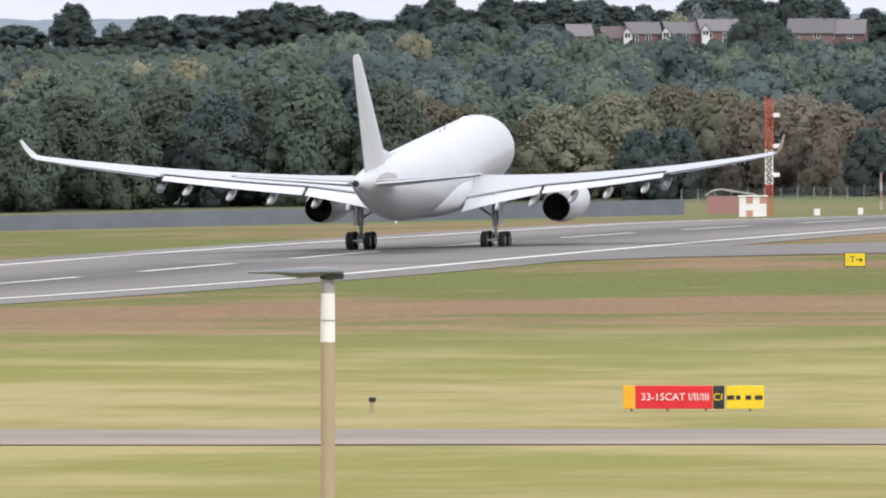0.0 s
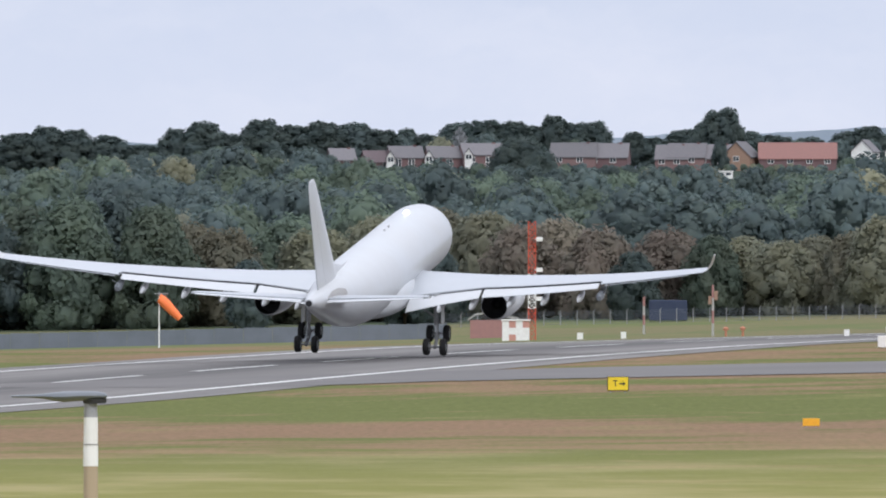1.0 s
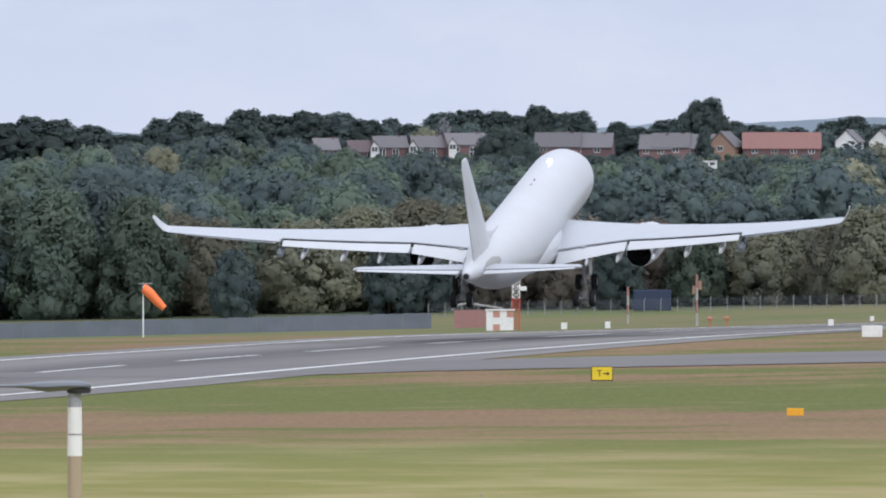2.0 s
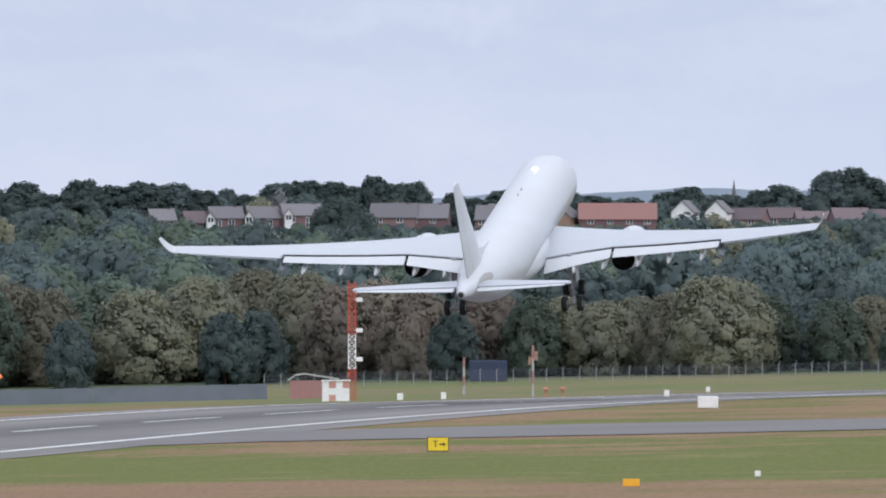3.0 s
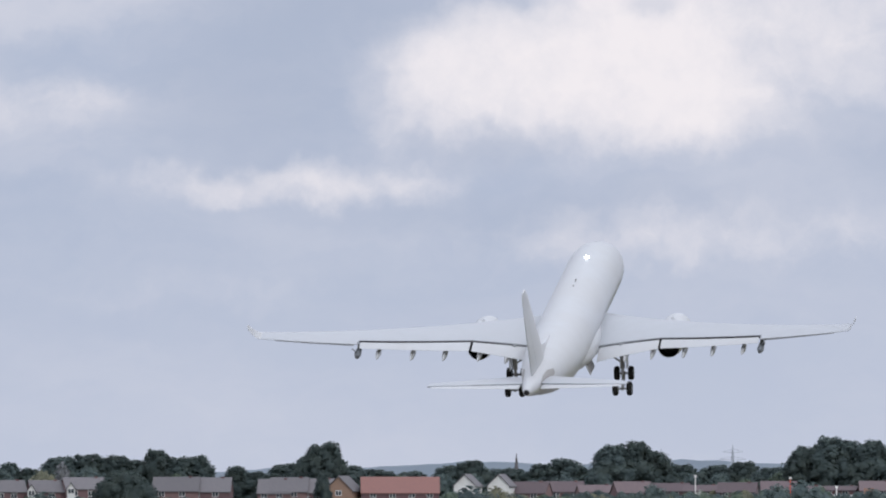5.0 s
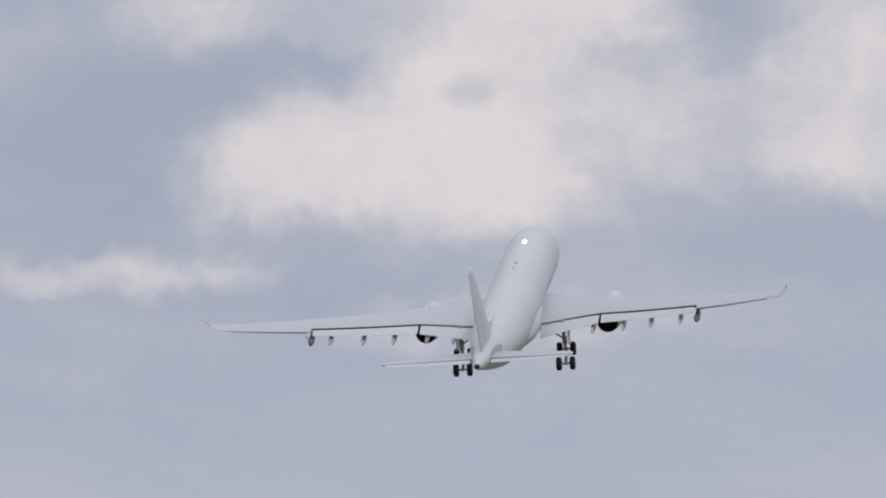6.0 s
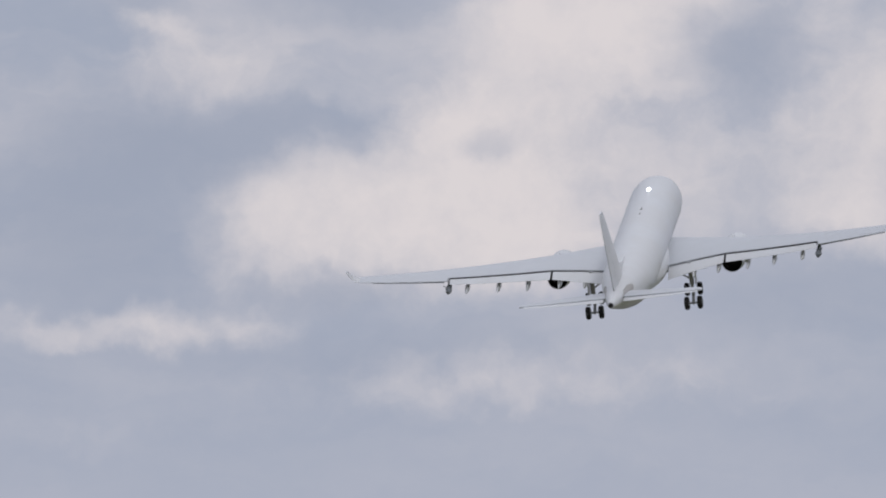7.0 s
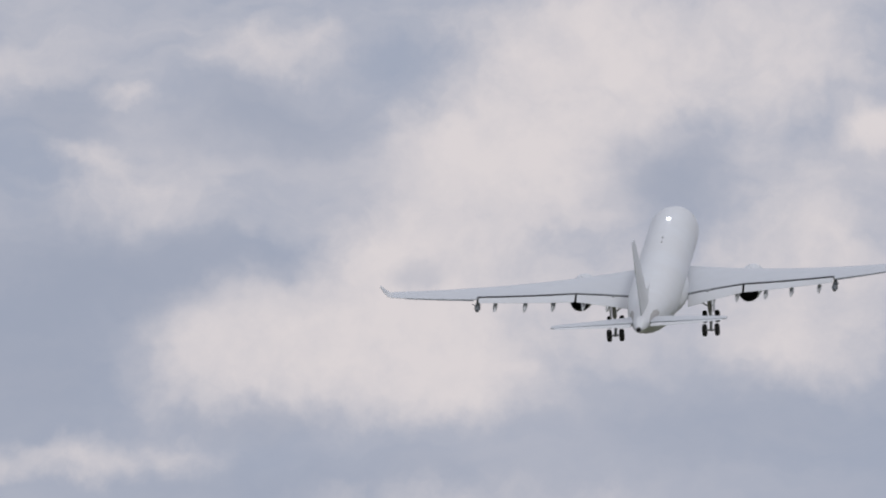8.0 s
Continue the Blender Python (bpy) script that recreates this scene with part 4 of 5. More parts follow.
def build_houses():
    d = 4260
    # row of brick gable houses
    rows = ((432, 318, 6, 0, "slate"), (500, 322, 8, 0, "brown"), (545, 314, 8, 0, "slate"), (612, 314, 8, 0, "slate"), (680, 309, 10, 0, "slate"))
    for px, top, w, turn, kind in rows:
        x = spot(px, d)
        z = ground_z(x, d)
        ridge = (517 - top) / FOCAL * d + EYE.z - z
        house(x, d, w, 8, ridge - 2.6, ridge, 12, BRICK, SLATE if kind == "slate" else BROWN_TILES, "red brick house with a grey tiled roof", windows=((-0.3, 0.75), (0.1, 0.75), (-0.3, 0.45), (0.1, 0.45)))
    for px, top in ((520, 316), (588, 315), (658, 311)):
        x = spot(px, d - 6)
        z = ground_z(x, d - 6)
        ridge = (517 - top - 6) / FOCAL * d + EYE.z - z
        g = house(x, d - 6, 1.9, 3, ridge - 1.5, ridge, 0, RENDER_WHITE, SLATE, "white gabled bay front on a brick house", gable_front=True, windows=((0, 0.88),), chimney=False)
    for px, top, w, kind in ((845, 308, 11, 0), (905, 309, 10, 0), (1045, 309, 9, 0), (1095, 311, 9, 0), (1020, 312, 8, 0)):
        x = spot(px, d + 20)
        z = ground_z(x, d + 20)
        ridge = (517 - top) / FOCAL * (d + 20) + EYE.z - z
        house(x, d + 20, w, 8, ridge - 3.2, ridge, -6, BRICK, SLATE, "brick terraced house with a grey tiled roof", windows=((-0.3, 0.8), (0.15, 0.8)))
    x = spot(1140, d)
    ridge = (517 - 306) / FOCAL * d + EYE.z - ground_z(x, d)
    house(x, d, 7, 8, ridge - 3.4, ridge, -18, ORANGE_BRICK, SLATE, "orange brick house with its gable to the airfield", gable_front=True, windows=((0, 0.85),), chimney=False)
    x = spot(1240, d)
    ridge = (517 - 308) / FOCAL * d + EYE.z - ground_z(x, d)
    house(x, d, 18.5, 9, ridge - 3.6, ridge, 0, BRICK, RED_TILES, "long brick house with a red tiled roof", windows=((-0.35, 0.8), (-0.1, 0.8), (0.15, 0.8), (0.38, 0.8)), chimney=False)
    for px in (1360, 1420):
        x = spot(px, d)
        ridge = (517 - 303) / FOCAL * d + EYE.z - ground_z(x, d)
        house(x, d, 5.3, 7, ridge - 2.6, ridge, -14, RENDER_WHITE, SLATE, "white rendered house with a dark gabled roof", gable_front=True, windows=((0.0, 0.78), (0.0, 0.45)), chimney=False)
    rng = random.Random(9)
    for i in range(14):
        px = 1470 + i * 62 + rng.uniform(-8, 8)
        dd = d + rng.uniform(-30, 60)
        x = spot(px, dd)
        ridge = (517 - 320 - rng.uniform(-5, 5)) / FOCAL * dd + EYE.z - ground_z(x, dd)
        house(x, dd, rng.uniform(8.0, 9.5), 8, max(2.5, ridge - 3.0), ridge, rng.uniform(-14, 14), BRICK, BROWN_TILES, "brick house with a dark brown tiled roof", windows=((-0.28, 0.75), (0.2, 0.75)))
    for i in range(9):
        px = -560 + i * 84 + rng.uniform(-10, 10)
        x = spot(px, d)
        ridge = (517 - 352 - rng.uniform(-8, 8)) / FOCAL * d + EYE.z - ground_z(x, d)
        if ridge > 4:
            house(x, d, 9, 8, ridge - 2.8, ridge, rng.uniform(-20, 20), BRICK, BROWN_TILES, "brick house among trees on the hill", windows=((-0.28, 0.75), (0.2, 0.75)))


def far_buildings():
    """Low white flat-roofed block, a white gable, poles and a church spire on the skyline."""
    y = 4215
    x = spot(2070, y)
    b = base("flat_roofed_block", pose(x, y, ground_z(x, y)), "long low white flat-roofed block with a chimney", "building")
    top = (517 - 338) / FOCAL * y + EYE.z - ground_z(x, y)
    bm = bmesh.new()
    box(bm, (-10.5, -4, -0.5), (10.5, 4, top - 0.5))
    part("wall", bm, RENDER_WHITE, b)
    bm = bmesh.new()
    box(bm, (-10.8, -4.3, top - 0.5), (10.8, 4.3, top), 0.05)
    part("roof", bm, WHITE_PAINT, b)
    bm = bmesh.new()
    box(bm, (-1.2, -1, top), (1.2, 1, top + 1.6), 0.05)
    part("chimney", bm, ORANGE_BRICK, b)
    for i in range(7):
        bm = bmesh.new()
        box(bm, (-9.6 + i * 2.9, -4.06, top - 2.0), (-7.8 + i * 2.9, -3.9, top - 0.9))
        part("window", bm, GLASS, b)
    x = spot(1772, y)
    top = (517 - 330) / FOCAL * y + EYE.z - ground_z(x, y)
    house(x, y, 3.0, 4, top - 1.6, top, 0, RENDER_WHITE, CONCRETE, "small white gabled house among trees", gable_front=True, windows=(), chimney=False)
    for px, y0, mat, lab in ((1763, 303, WHITE_PAINT, "thin white pole above the roofs"), (1931, 306, RED, "red pole with a white head above the roofs"), (2013, 322, WHITE_PAINT, "leaning white pole above the roofs")):
        x = spot(px, y)
        m = base("pole", pose(x, y, ground_z(x, y)), lab, "pole", "poles on the hill")
        h = (517 - y0) / FOCAL * y + EYE.z - ground_z(x, y)
        bm = bmesh.new()
        tapered(bm, (0, 0, -0.3), (0.0, 0, h - 0.6), 0.16, 0.12, 8)
        part("shaft", bm, mat, m)
        bm = bmesh.new()
        box(bm, (-0.3, -0.3, h - 0.6), (0.3, 0.3, h), 0.06)
        part("head", bm, WHITE_PAINT, m)
    y = 4700
    x = spot(1446, y)
    c = base("church_spire", pose(x, y, ground_z(x, y)), "slim dark church spire on the skyline", "church")
    h = (517 - 264) / FOCAL * y + EYE.z - ground_z(x, y)
    bm = bmesh.new()
    box(bm, (-0.8, -0.8, -0.5), (0.8, 0.8, h - 5))
    part("tower", bm, CONCRETE, c)
    bm = bmesh.new()
    tapered(bm, (0, 0, h - 5), (0, 0, h), 0.7, 0.04, 8)
    part("spire", bm, SLATE, c)


def garden_sheds():
    """Low white flat-roofed shed in front of the houses."""
    y = 4090
    x = spot(1100, y)
    z = ground_z(x, y)
    top = (517 - 356) / FOCAL * y + EYE.z - z
    b = base("shed", pose(x, y, z), "long low white shed in front of the houses", "shed")
    bm = bmesh.new()
    box(bm, (-3.3, -1.5, -0.3), (3.3, 1.5, top - 0.2))
    part("wall", bm, RENDER_WHITE, b)
    bm = bmesh.new()
    box(bm, (-3.5, -1.7, top - 0.2), (3.5, 1.7, top), 0.04)
    part("roof", bm, WHITE_PAINT, b)
    for i in range(4):
        bm = bmesh.new()
        box(bm, (-2.9 + i * 1.55, -1.56, top - 1.0), (-1.9 + i * 1.55, -1.45, top - 0.5))
        part("window", bm, GLASS, b)


build_houses()
far_buildings()
garden_sheds()


# ---- airfield equipment ----
def radio_mast():
    """Red and white lattice mast with its cabin beside it."""
    y = 2100
    x = spot(770, y)
    z = ground_z(x, y)
    h = 14.3
    m = base("radio_mast", pose(x, y, z), "red and white banded lattice radio mast", "mast")
    bands = 7
    for i in range(bands):
        bm = bmesh.new()
        z0, z1 = h * i / bands, h * (i + 1) / bands
        w = 0.42
        for sx, sy in ((-w, -w), (w, -w), (w, w), (-w, w)):
            tapered(bm, (sx, sy, z0), (sx, sy, z1), 0.06, 0.06, 6)
        for k in range(3):
            a, b = z0 + (z1 - z0) * k / 3, z0 + (z1 - z0) * (k + 1) / 3
            for (ax, ay), (bx, by) in (((-w, -w), (w, -w)), ((w, -w), (w, w)), ((w, w), (-w, w)), ((-w, w), (-w, -w))):
                tapered(bm, (ax, ay, a), (bx, by, b), 0.035, 0.035, 5)
                tapered(bm, (bx, by, a), (ax, ay, b), 0.035, 0.035, 5)
                tapered(bm, (ax, ay, a), (bx, by, a), 0.035, 0.035, 5)
        red = i in (0, 1, 4, 5, 6)
        part("lattice_section", bm, RED if red else WHITE_PAINT, m, "red lattice section" if red else "white lattice section")
    for zz in (5.2, 8.6, 12.2):
        bm = bmesh.new()
        box(bm, (0.5, -0.9, zz - 0.25), (1.25, -0.6, zz + 0.25), 0.04)
        tapered(bm, (0.3, -0.5, zz), (0.6, -0.75, zz), 0.05, 0.05, 6)
        part("aerial_panel", bm, WHITE_PAINT, m, "white aerial panel")
    c = base("equipment_cabin", pose(x - 1.9, y - 3, ground_z(x - 1.9, y - 3)), "red and white chequered equipment cabin", "cabin")
    for i in range(4):
        for j in range(3):
            bm = bmesh.new()
            box(bm, (-1.6 + i * 0.8, -1.2, 0.25 + j * 0.8), (-1.6 + (i + 1) * 0.8, 1.2, 0.25 + (j + 1) * 0.8))
            part("wall_panel", bm, CABIN_RED if (i + j) % 2 and (j == 2 or i == 1) else WHITE_PAINT, c)
    bm = bmesh.new()
    box(bm, (-1.75, -1.35, 2.65), (1.75, 1.35, 2.82), 0.03)
    part("roof", bm, WHITE_PAINT, c)
    bm = bmesh.new()
    box(bm, (-1.8, -1.5, -0.3), (1.8, 1.5, 0.25))
    part("plinth", bm, CONCRETE, c)


def windsock():
    y = 1900
    x = spot(110, y)
    w = base("windsock", pose(x, y, ground_z(x, y)), "orange windsock drooping from a white pole", "windsock")
    bm = bmesh.new()
    tapered(bm, (0, 0, -0.3), (0, 0, 5.6), 0.085, 0.065, 10)
    part("pole", bm, WHITE_PAINT, w, smooth=True)
    bm = bmesh.new()
    p = [(0.0, 5.3, 0.48), (0.45, 4.95, 0.54), (0.95, 4.45, 0.52), (1.5, 3.85, 0.46), (1.95, 3.4, 0.40), (2.25, 3.1, 0.36)]
    rings = []
    for i, (a, z, r) in enumerate(p):
        d = Vector((0.72, 0, -0.69)).normalized() if i else Vector((0.9, 0, -0.4)).normalized()
        u = Vector((d.z, 0, -d.x))
        rings.append([Vector((a, 0, z)) + u * r * math.cos(k * math.tau / 14) + Vector((0, 1, 0)) * r * math.sin(k * math.tau / 14) for k in range(14)])
    loft(bm, rings, cap=False)
    part("sock", bm, ORANGE, w, "bright orange fabric sock", smooth=True)
    bm = bmesh.new()
    tapered(bm, (-0.5, 0, 5.75), (1.0, 0, 5.75), 0.05, 0.05, 6)
    tapered(bm, (0, 0, 5.5), (0, 0, 5.95), 0.08, 0.06, 8)
    part("swivel_arm", bm, GALV, w)


def text_on(word, size, at, mat, parent, name="lettering"):
    curve = bpy.data.curves.new(name, "FONT")
    curve.body, curve.size, curve.align_x, curve.align_y, curve.extrude = word, size, "CENTER", "CENTER", 0.005
    tmp = bpy.data.objects.new(name, curve)
    mesh = bpy.data.meshes.new_from_object(tmp)
    bpy.data.objects.remove(tmp)
    mesh.materials.append(mat)
    ob = new(name, mesh)
    ob.parent = parent
    ob.matrix_basis = at
    return ob


def taxi_sign():
    y = 1228
    x = spot(922, y)
    s = base("taxiway_sign", pose(x, y, ground_z(x, y), 0, 0, 4), "yellow taxiway direction sign with a black letter", "sign")
    bm = bmesh.new()
    box(bm, (-0.74, -0.12, 0.12), (0.74, 0.12, 1.12), 0.03)
    part("sign_box", bm, BLACK, s)
    bm = bmesh.new()
    box(bm, (-0.69, -0.14, 0.18), (0.69, -0.1, 1.07))
    face = part("sign_face", bm, YELLOW, s)
    text_on("T", 0.62, pose(-0.18, -0.15, 0.62, 90), BLACK, s)
    bm = bmesh.new()
    box(bm, (0.08, -0.155, 0.58), (0.36, -0.143, 0.66))
    loft(bm, [[(0.34, q, 0.46), (0.34, q, 0.78), (0.52, q, 0.62)] for q in (-0.155, -0.143)])
    part("arrow", bm, BLACK, s)
    for px in (-0.5, 0.5):
        bm = bmesh.new()
        tapered(bm, (px, 0, -0.2), (px, 0, 0.14), 0.04, 0.04, 8)
        part("leg", bm, GALV, s)


def holding_sign():
    y = 692
    x = spot(637, y)
    s = base("holding_sign", pose(x, y, ground_z(x, y)), "red and yellow lit runway holding sign on short legs", "sign")
    k = 5.45 / 255
    u0 = 1228

    def X(px):
        return (px - u0) * k * 1.0
    for a, b, mat, nm in ((1100, 1122, AMBER, "end_panel"), (1122, 1263, SIGN_RED, "red_panel"), (1263, 1284, BLACK, "black_panel"), (1287, 1356, YELLOW, "yellow_panel")):
        bm = bmesh.new()
        box(bm, (X(a), -0.14, 0.10), (X(b) - 0.02, 0.14, 1.0), 0.02)
        part(nm, bm, mat, s)
    text_on("33-15CAT I/II/III", 0.40, pose(X(1194), -0.16, 0.55, 90), WHITE_PAINT, s)
    for letter, px in (("C", 1269.5), ("1", 1278.5)):
        text_on(letter, 0.40, pose(X(px), -0.16, 0.55, 90), YELLOW, s)
    for i, wd in enumerate((0.28, 0.16, 0.22, 0.3)):
        bm = bmesh.new()
        x0 = X(1288) + i * 0.36
        box(bm, (x0, -0.155, 0.46), (x0 + wd, -0.143, 0.62))
        part("lettering_bar", bm, BLACK, s)
    for px in (1300, 1338):
        bm = bmesh.new()
        tapered(bm, (X(px), 0, 0.95), (X(px), 0, 1.22), 0.03, 0.02, 6)
        part("lamp_stalk", bm, GALV, s)
    for px in (1115, 1180, 1250, 1330):
        bm = bmesh.new()
        tapered(bm, (X(px), 0, -0.2), (X(px), 0, 0.12), 0.05, 0.05, 8)
        part("leg", bm, GALV, s)


def marker(name, px, y, w, h, depth, mat, label, category="marker"):
    x = spot(px, y)
    m = base(name, pose(x, y, ground_z(x, y)), label, category)
    bm = bmesh.new()
    box(bm, (-w / 2, -depth / 2, 0.1), (w / 2, depth / 2, 0.1 + h), min(w, h) * 0.05)
    part("panel", bm, mat, m)
    for s in (-1, 1):
        bm = bmesh.new()
        tapered(bm, (s * w * 0.3, 0, -0.2), (s * w * 0.3, 0, 0.13), 0.04, 0.04, 8)
        part("leg", bm, GALV, m)
    return m


def red_stalk(px, y):
    """Red obstacle lamp on a stalk."""
    x = spot(px, y)
    m = base("obstacle_lamp", pose(x, y, ground_z(x, y)), "small red lamp on a stalk in the grass, colour dulled for haze", "lamp", "obstacle lamps")
    bm = bmesh.new()
    tapered(bm, (0, 0, -0.2), (0, 0, 1.0), 0.16, 0.12, 8)
    part("stalk", bm, HAZED_ORANGE, m)
    bm = bmesh.new()
    tapered(bm, (0, 0, 0.95), (0, 0, 1.2), 0.30, 0.34, 10)
    tapered(bm, (0, 0, 1.2), (0, 0, 1.38), 0.34, 0.12, 10)
    part("head", bm, HAZED_ORANGE, m)


def stub_light(px, y):
    x = spot(px, y)
    m = base("stub_post", pose(x, y, ground_z(x, y)), "short wooden stub post with a dark lamp on top", "post")
    bm = bmesh.new()
    tapered(bm, (0, 0, -0.2), (0, 0, 0.42), 0.09, 0.08, 8)
    part("post", bm, POST_WOOD, m)
    bm = bmesh.new()
    box(bm, (-0.12, -0.12, 0.40), (0.16, 0.12, 0.58), 0.04)
    part("lamp", bm, BLACK, m)


def lamp_post():
    """Tall post close to the camera with a flat lamp head."""
    y = 135.0
    x = spot(-11, y)
    top = EYE.z - (755 - 517) / FOCAL * y
    z = ground_z(x, y)
    m = base("street_lamp", pose(x, y, z), "slim tan lamp post with white bands and flat dark lamp head", "street lamp")
    h = top - z
    bm = bmesh.new()
    tapered(bm, (0, 0, -0.3), (0, 0, h - 0.53), 0.056, 0.054, 16)
    part("post", bm, POST_WOOD, m, smooth=True)
    bm = bmesh.new()
    tapered(bm, (0, 0, h - 0.53), (0, 0, h - 0.16), 0.056, 0.053, 16)
    part("white_band", bm, WHITE_PAINT, m, "white reflective band", smooth=True)
    bm = bmesh.new()
    tapered(bm, (0, 0, h - 0.37), (0, 0, h - 0.36), 0.0575, 0.0575, 16)
    part("band_joint", bm, PANEL, m)
    bm = bmesh.new()
    tapered(bm, (0, 0, h - 0.16), (0, 0, h - 0.02), 0.052, 0.048, 16)
    tapered(bm, (0, 0, h - 0.04), (0, 0, h), 0.055, 0.055, 16)
    part("spigot", bm, GALV, m, smooth=True)
    # drop-shaped head: a tapering arm that swells into a round end with a ring under it
    bm = bmesh.new()
    loft(bm, [[Vector((a, w * math.cos(k * math.tau / 14), h + z0 + t * math.sin(k * math.tau / 14))) for k in range(14)] for a, w, z0, t in
              ((0.125, 0.02, 0.0, 0.01), (0.11, 0.06, 0.002, 0.022), (0.06, 0.095, 0.004, 0.032), (0.0, 0.11, 0.004, 0.036), (-0.1, 0.115, 0.002, 0.038), (-0.2, 0.11, -0.004, 0.042), (-0.28, 0.09, -0.004, 0.034),
               (-0.36, 0.06, 0.0, 0.02), (-0.46, 0.045, 0.0, 0.012), (-0.60, 0.035, -0.002, 0.008))])
    part("lamp_head", bm, LAMP_GREY, m, "flat blue-grey drop-shaped lamp head", smooth=True)
    bm = bmesh.new()
    tapered(bm, (0.03, 0, h - 0.055), (0.03, 0, h - 0.02), 0.085, 0.095, 18)
    part("lamp_ring", bm, GAP_AND_RING, m, "black ring under the lamp head")
    for zz in (0.07, 0.11):
        bm = bmesh.new()
        tapered(bm, (0.015, -0.06, h - zz), (0.015, -0.045, h - zz), 0.008, 0.008, 8)
        part("bolt", bm, STEEL, m)


def perimeter_fence():
    f = base("perimeter_fence", Matrix.Identity(4), "grey mesh perimeter fence on concrete posts", "fence")
    bm = bmesh.new()
    box(bm, (-0.06, -0.06, -0.3), (0.06, 0.06, 1.75), 0.01)
    tapered(bm, (0, 0, 1.7), (0.18, -0.2, 2.0), 0.05, 0.04, 6)
    mesh = bpy.data.meshes.new("post")
    bm.to_mesh(mesh)
    bm.free()
    mesh.materials.append(FENCE_POST)
    y = 2335.0
    for i in range(86):
        x = -12.5 + i * 2.17
        o = new("post", mesh)
        o.parent = f
        o.matrix_basis = pose(x, y, ground_z(x, y))
    bm = bmesh.new()
    for k in range(9):
        for i in range(31):
            a, b = -12.5 + i * 6.0, -12.5 + (i + 1) * 6.0
            h = 0.1 + k * 0.2
            tapered(bm, (a, y + 0.1, ground_z(a, y) + h), (b, y + 0.1, ground_z(b, y) + h), 0.016, 0.016, 4)
    part("wire_mesh", bm, FENCE_GREY, f, "grey wire mesh")


def pale_shed():
    """Low grey boundary wall behind the western end of the fence."""
    w = base("boundary_wall", Matrix.Identity(4), "long low grey boundary wall behind the grass", "wall")
    for i in range(26):
        a, b = -105 + i * 3.6, -105 + (i + 1) * 3.6 - 0.03
        bm = bmesh.new()
        z = min(ground_z(a, 2205), ground_z(b, 2205))
        box(bm, (a, 2204.9, z - 0.4), (b, 2205.1, z + 1.95))
        part("panel", bm, FENCE_GREY, w)


def small_shelter():
    y = 2200
    x = spot(695, y)
    s = base("shelter", pose(x, y, ground_z(x, y)), "low red shelter with a pale curved roof", "shelter")
    bm = bmesh.new()
    box(bm, (-2.4, -1.5, -0.2), (2.4, 1.5, 2.2))
    part("wall", bm, FADED_RED, s)
    bm = bmesh.new()
    loft(bm, [[Vector((a, -1.7, z)), Vector((a, 1.7, z)), Vector((a, 1.7, z + 0.2)), Vector((a, -1.7, z + 0.2))] for a, z in ((-2.7, 2.1), (-1.8, 2.75), (-0.6, 2.95), (0.8, 2.7), (3.6, 2.3))])
    part("roof", bm, CONCRETE, s)


def banded_pole(px, y, h, label, panels=True):
    x = spot(px, y)
    m = base("marker_pole", pose(x, y, ground_z(x, y)), label, "pole", "marker poles")
    for i in range(4):
        bm = bmesh.new()
        tapered(bm, (0, 0, h * i / 4 - (0.3 if i == 0 else 0)), (0, 0, h * (i + 1) / 4), 0.16, 0.14, 8)
        part("band", bm, CONCRETE if i % 2 == 0 else FADED_RED, m)
    if panels:
        bm = bmesh.new()
        box(bm, (-0.55, -0.2, h * 0.62), (-0.15, 0.2, h * 0.78), 0.03)
        box(bm, (0.15, -0.2, h * 0.7), (0.6, 0.2, h * 0.88), 0.03)
        part("bracket_box", bm, ORANGE_BRICK, m)


def near_building():
    """Near building with a cream hipped roof that rises at the edge of the view."""
    y = 112.0
    z = ground_z(5, y)
    left, width = spot(1892, y), 2 * (spot(2330, y) - spot(1892, y))
    s = base("hipped_roof_building", pose(left, y, z, 0, 0, -2.2), "small beige building with a bright cream hipped roof", "building")
    xl, xr, xe = 0.0, width / 2, width
    ze = EYE.z - (660 - 517) / FOCAL * y - z
    zr = ze + (xr - xl) * 0.565
    t, deep = 0.012, width
    bm = bmesh.new()
    low = [bm.verts.new((a, b, ze - t)) for a, b in ((xl, 0), (xe, 0), (xe, deep), (xl, deep))]
    rim = [bm.verts.new((a, b, ze)) for a, b in ((xl, 0), (xe, 0), (xe, deep), (xl, deep))]
    top = bm.verts.new((xr, deep / 2, zr))
    bm.faces.new(low[::-1])
    for i in range(4):
        j = (i + 1) % 4
        bm.faces.new((low[i], low[j], rim[j], rim[i]))
        bm.faces.new((rim[i], rim[j], top))
    roof = part("roof", bm, CREAM, s, "bright cream roof sheet")
    bm = bmesh.new()
    box(bm, (xl + 0.02, 0.01, ze - t - 0.012), (xe - 0.02, deep - 0.01, ze - t - 0.001))
    part("gutter", bm, PANEL, roof, "thin grey gutter under the eaves")
    bm = bmesh.new()
    box(bm, (xl + 0.07, 0.10, -0.3), (xe - 0.07, deep - 0.10, ze - t - 0.012))
    part("wall", bm, BEIGE_WALL, s, "shaded beige wall")


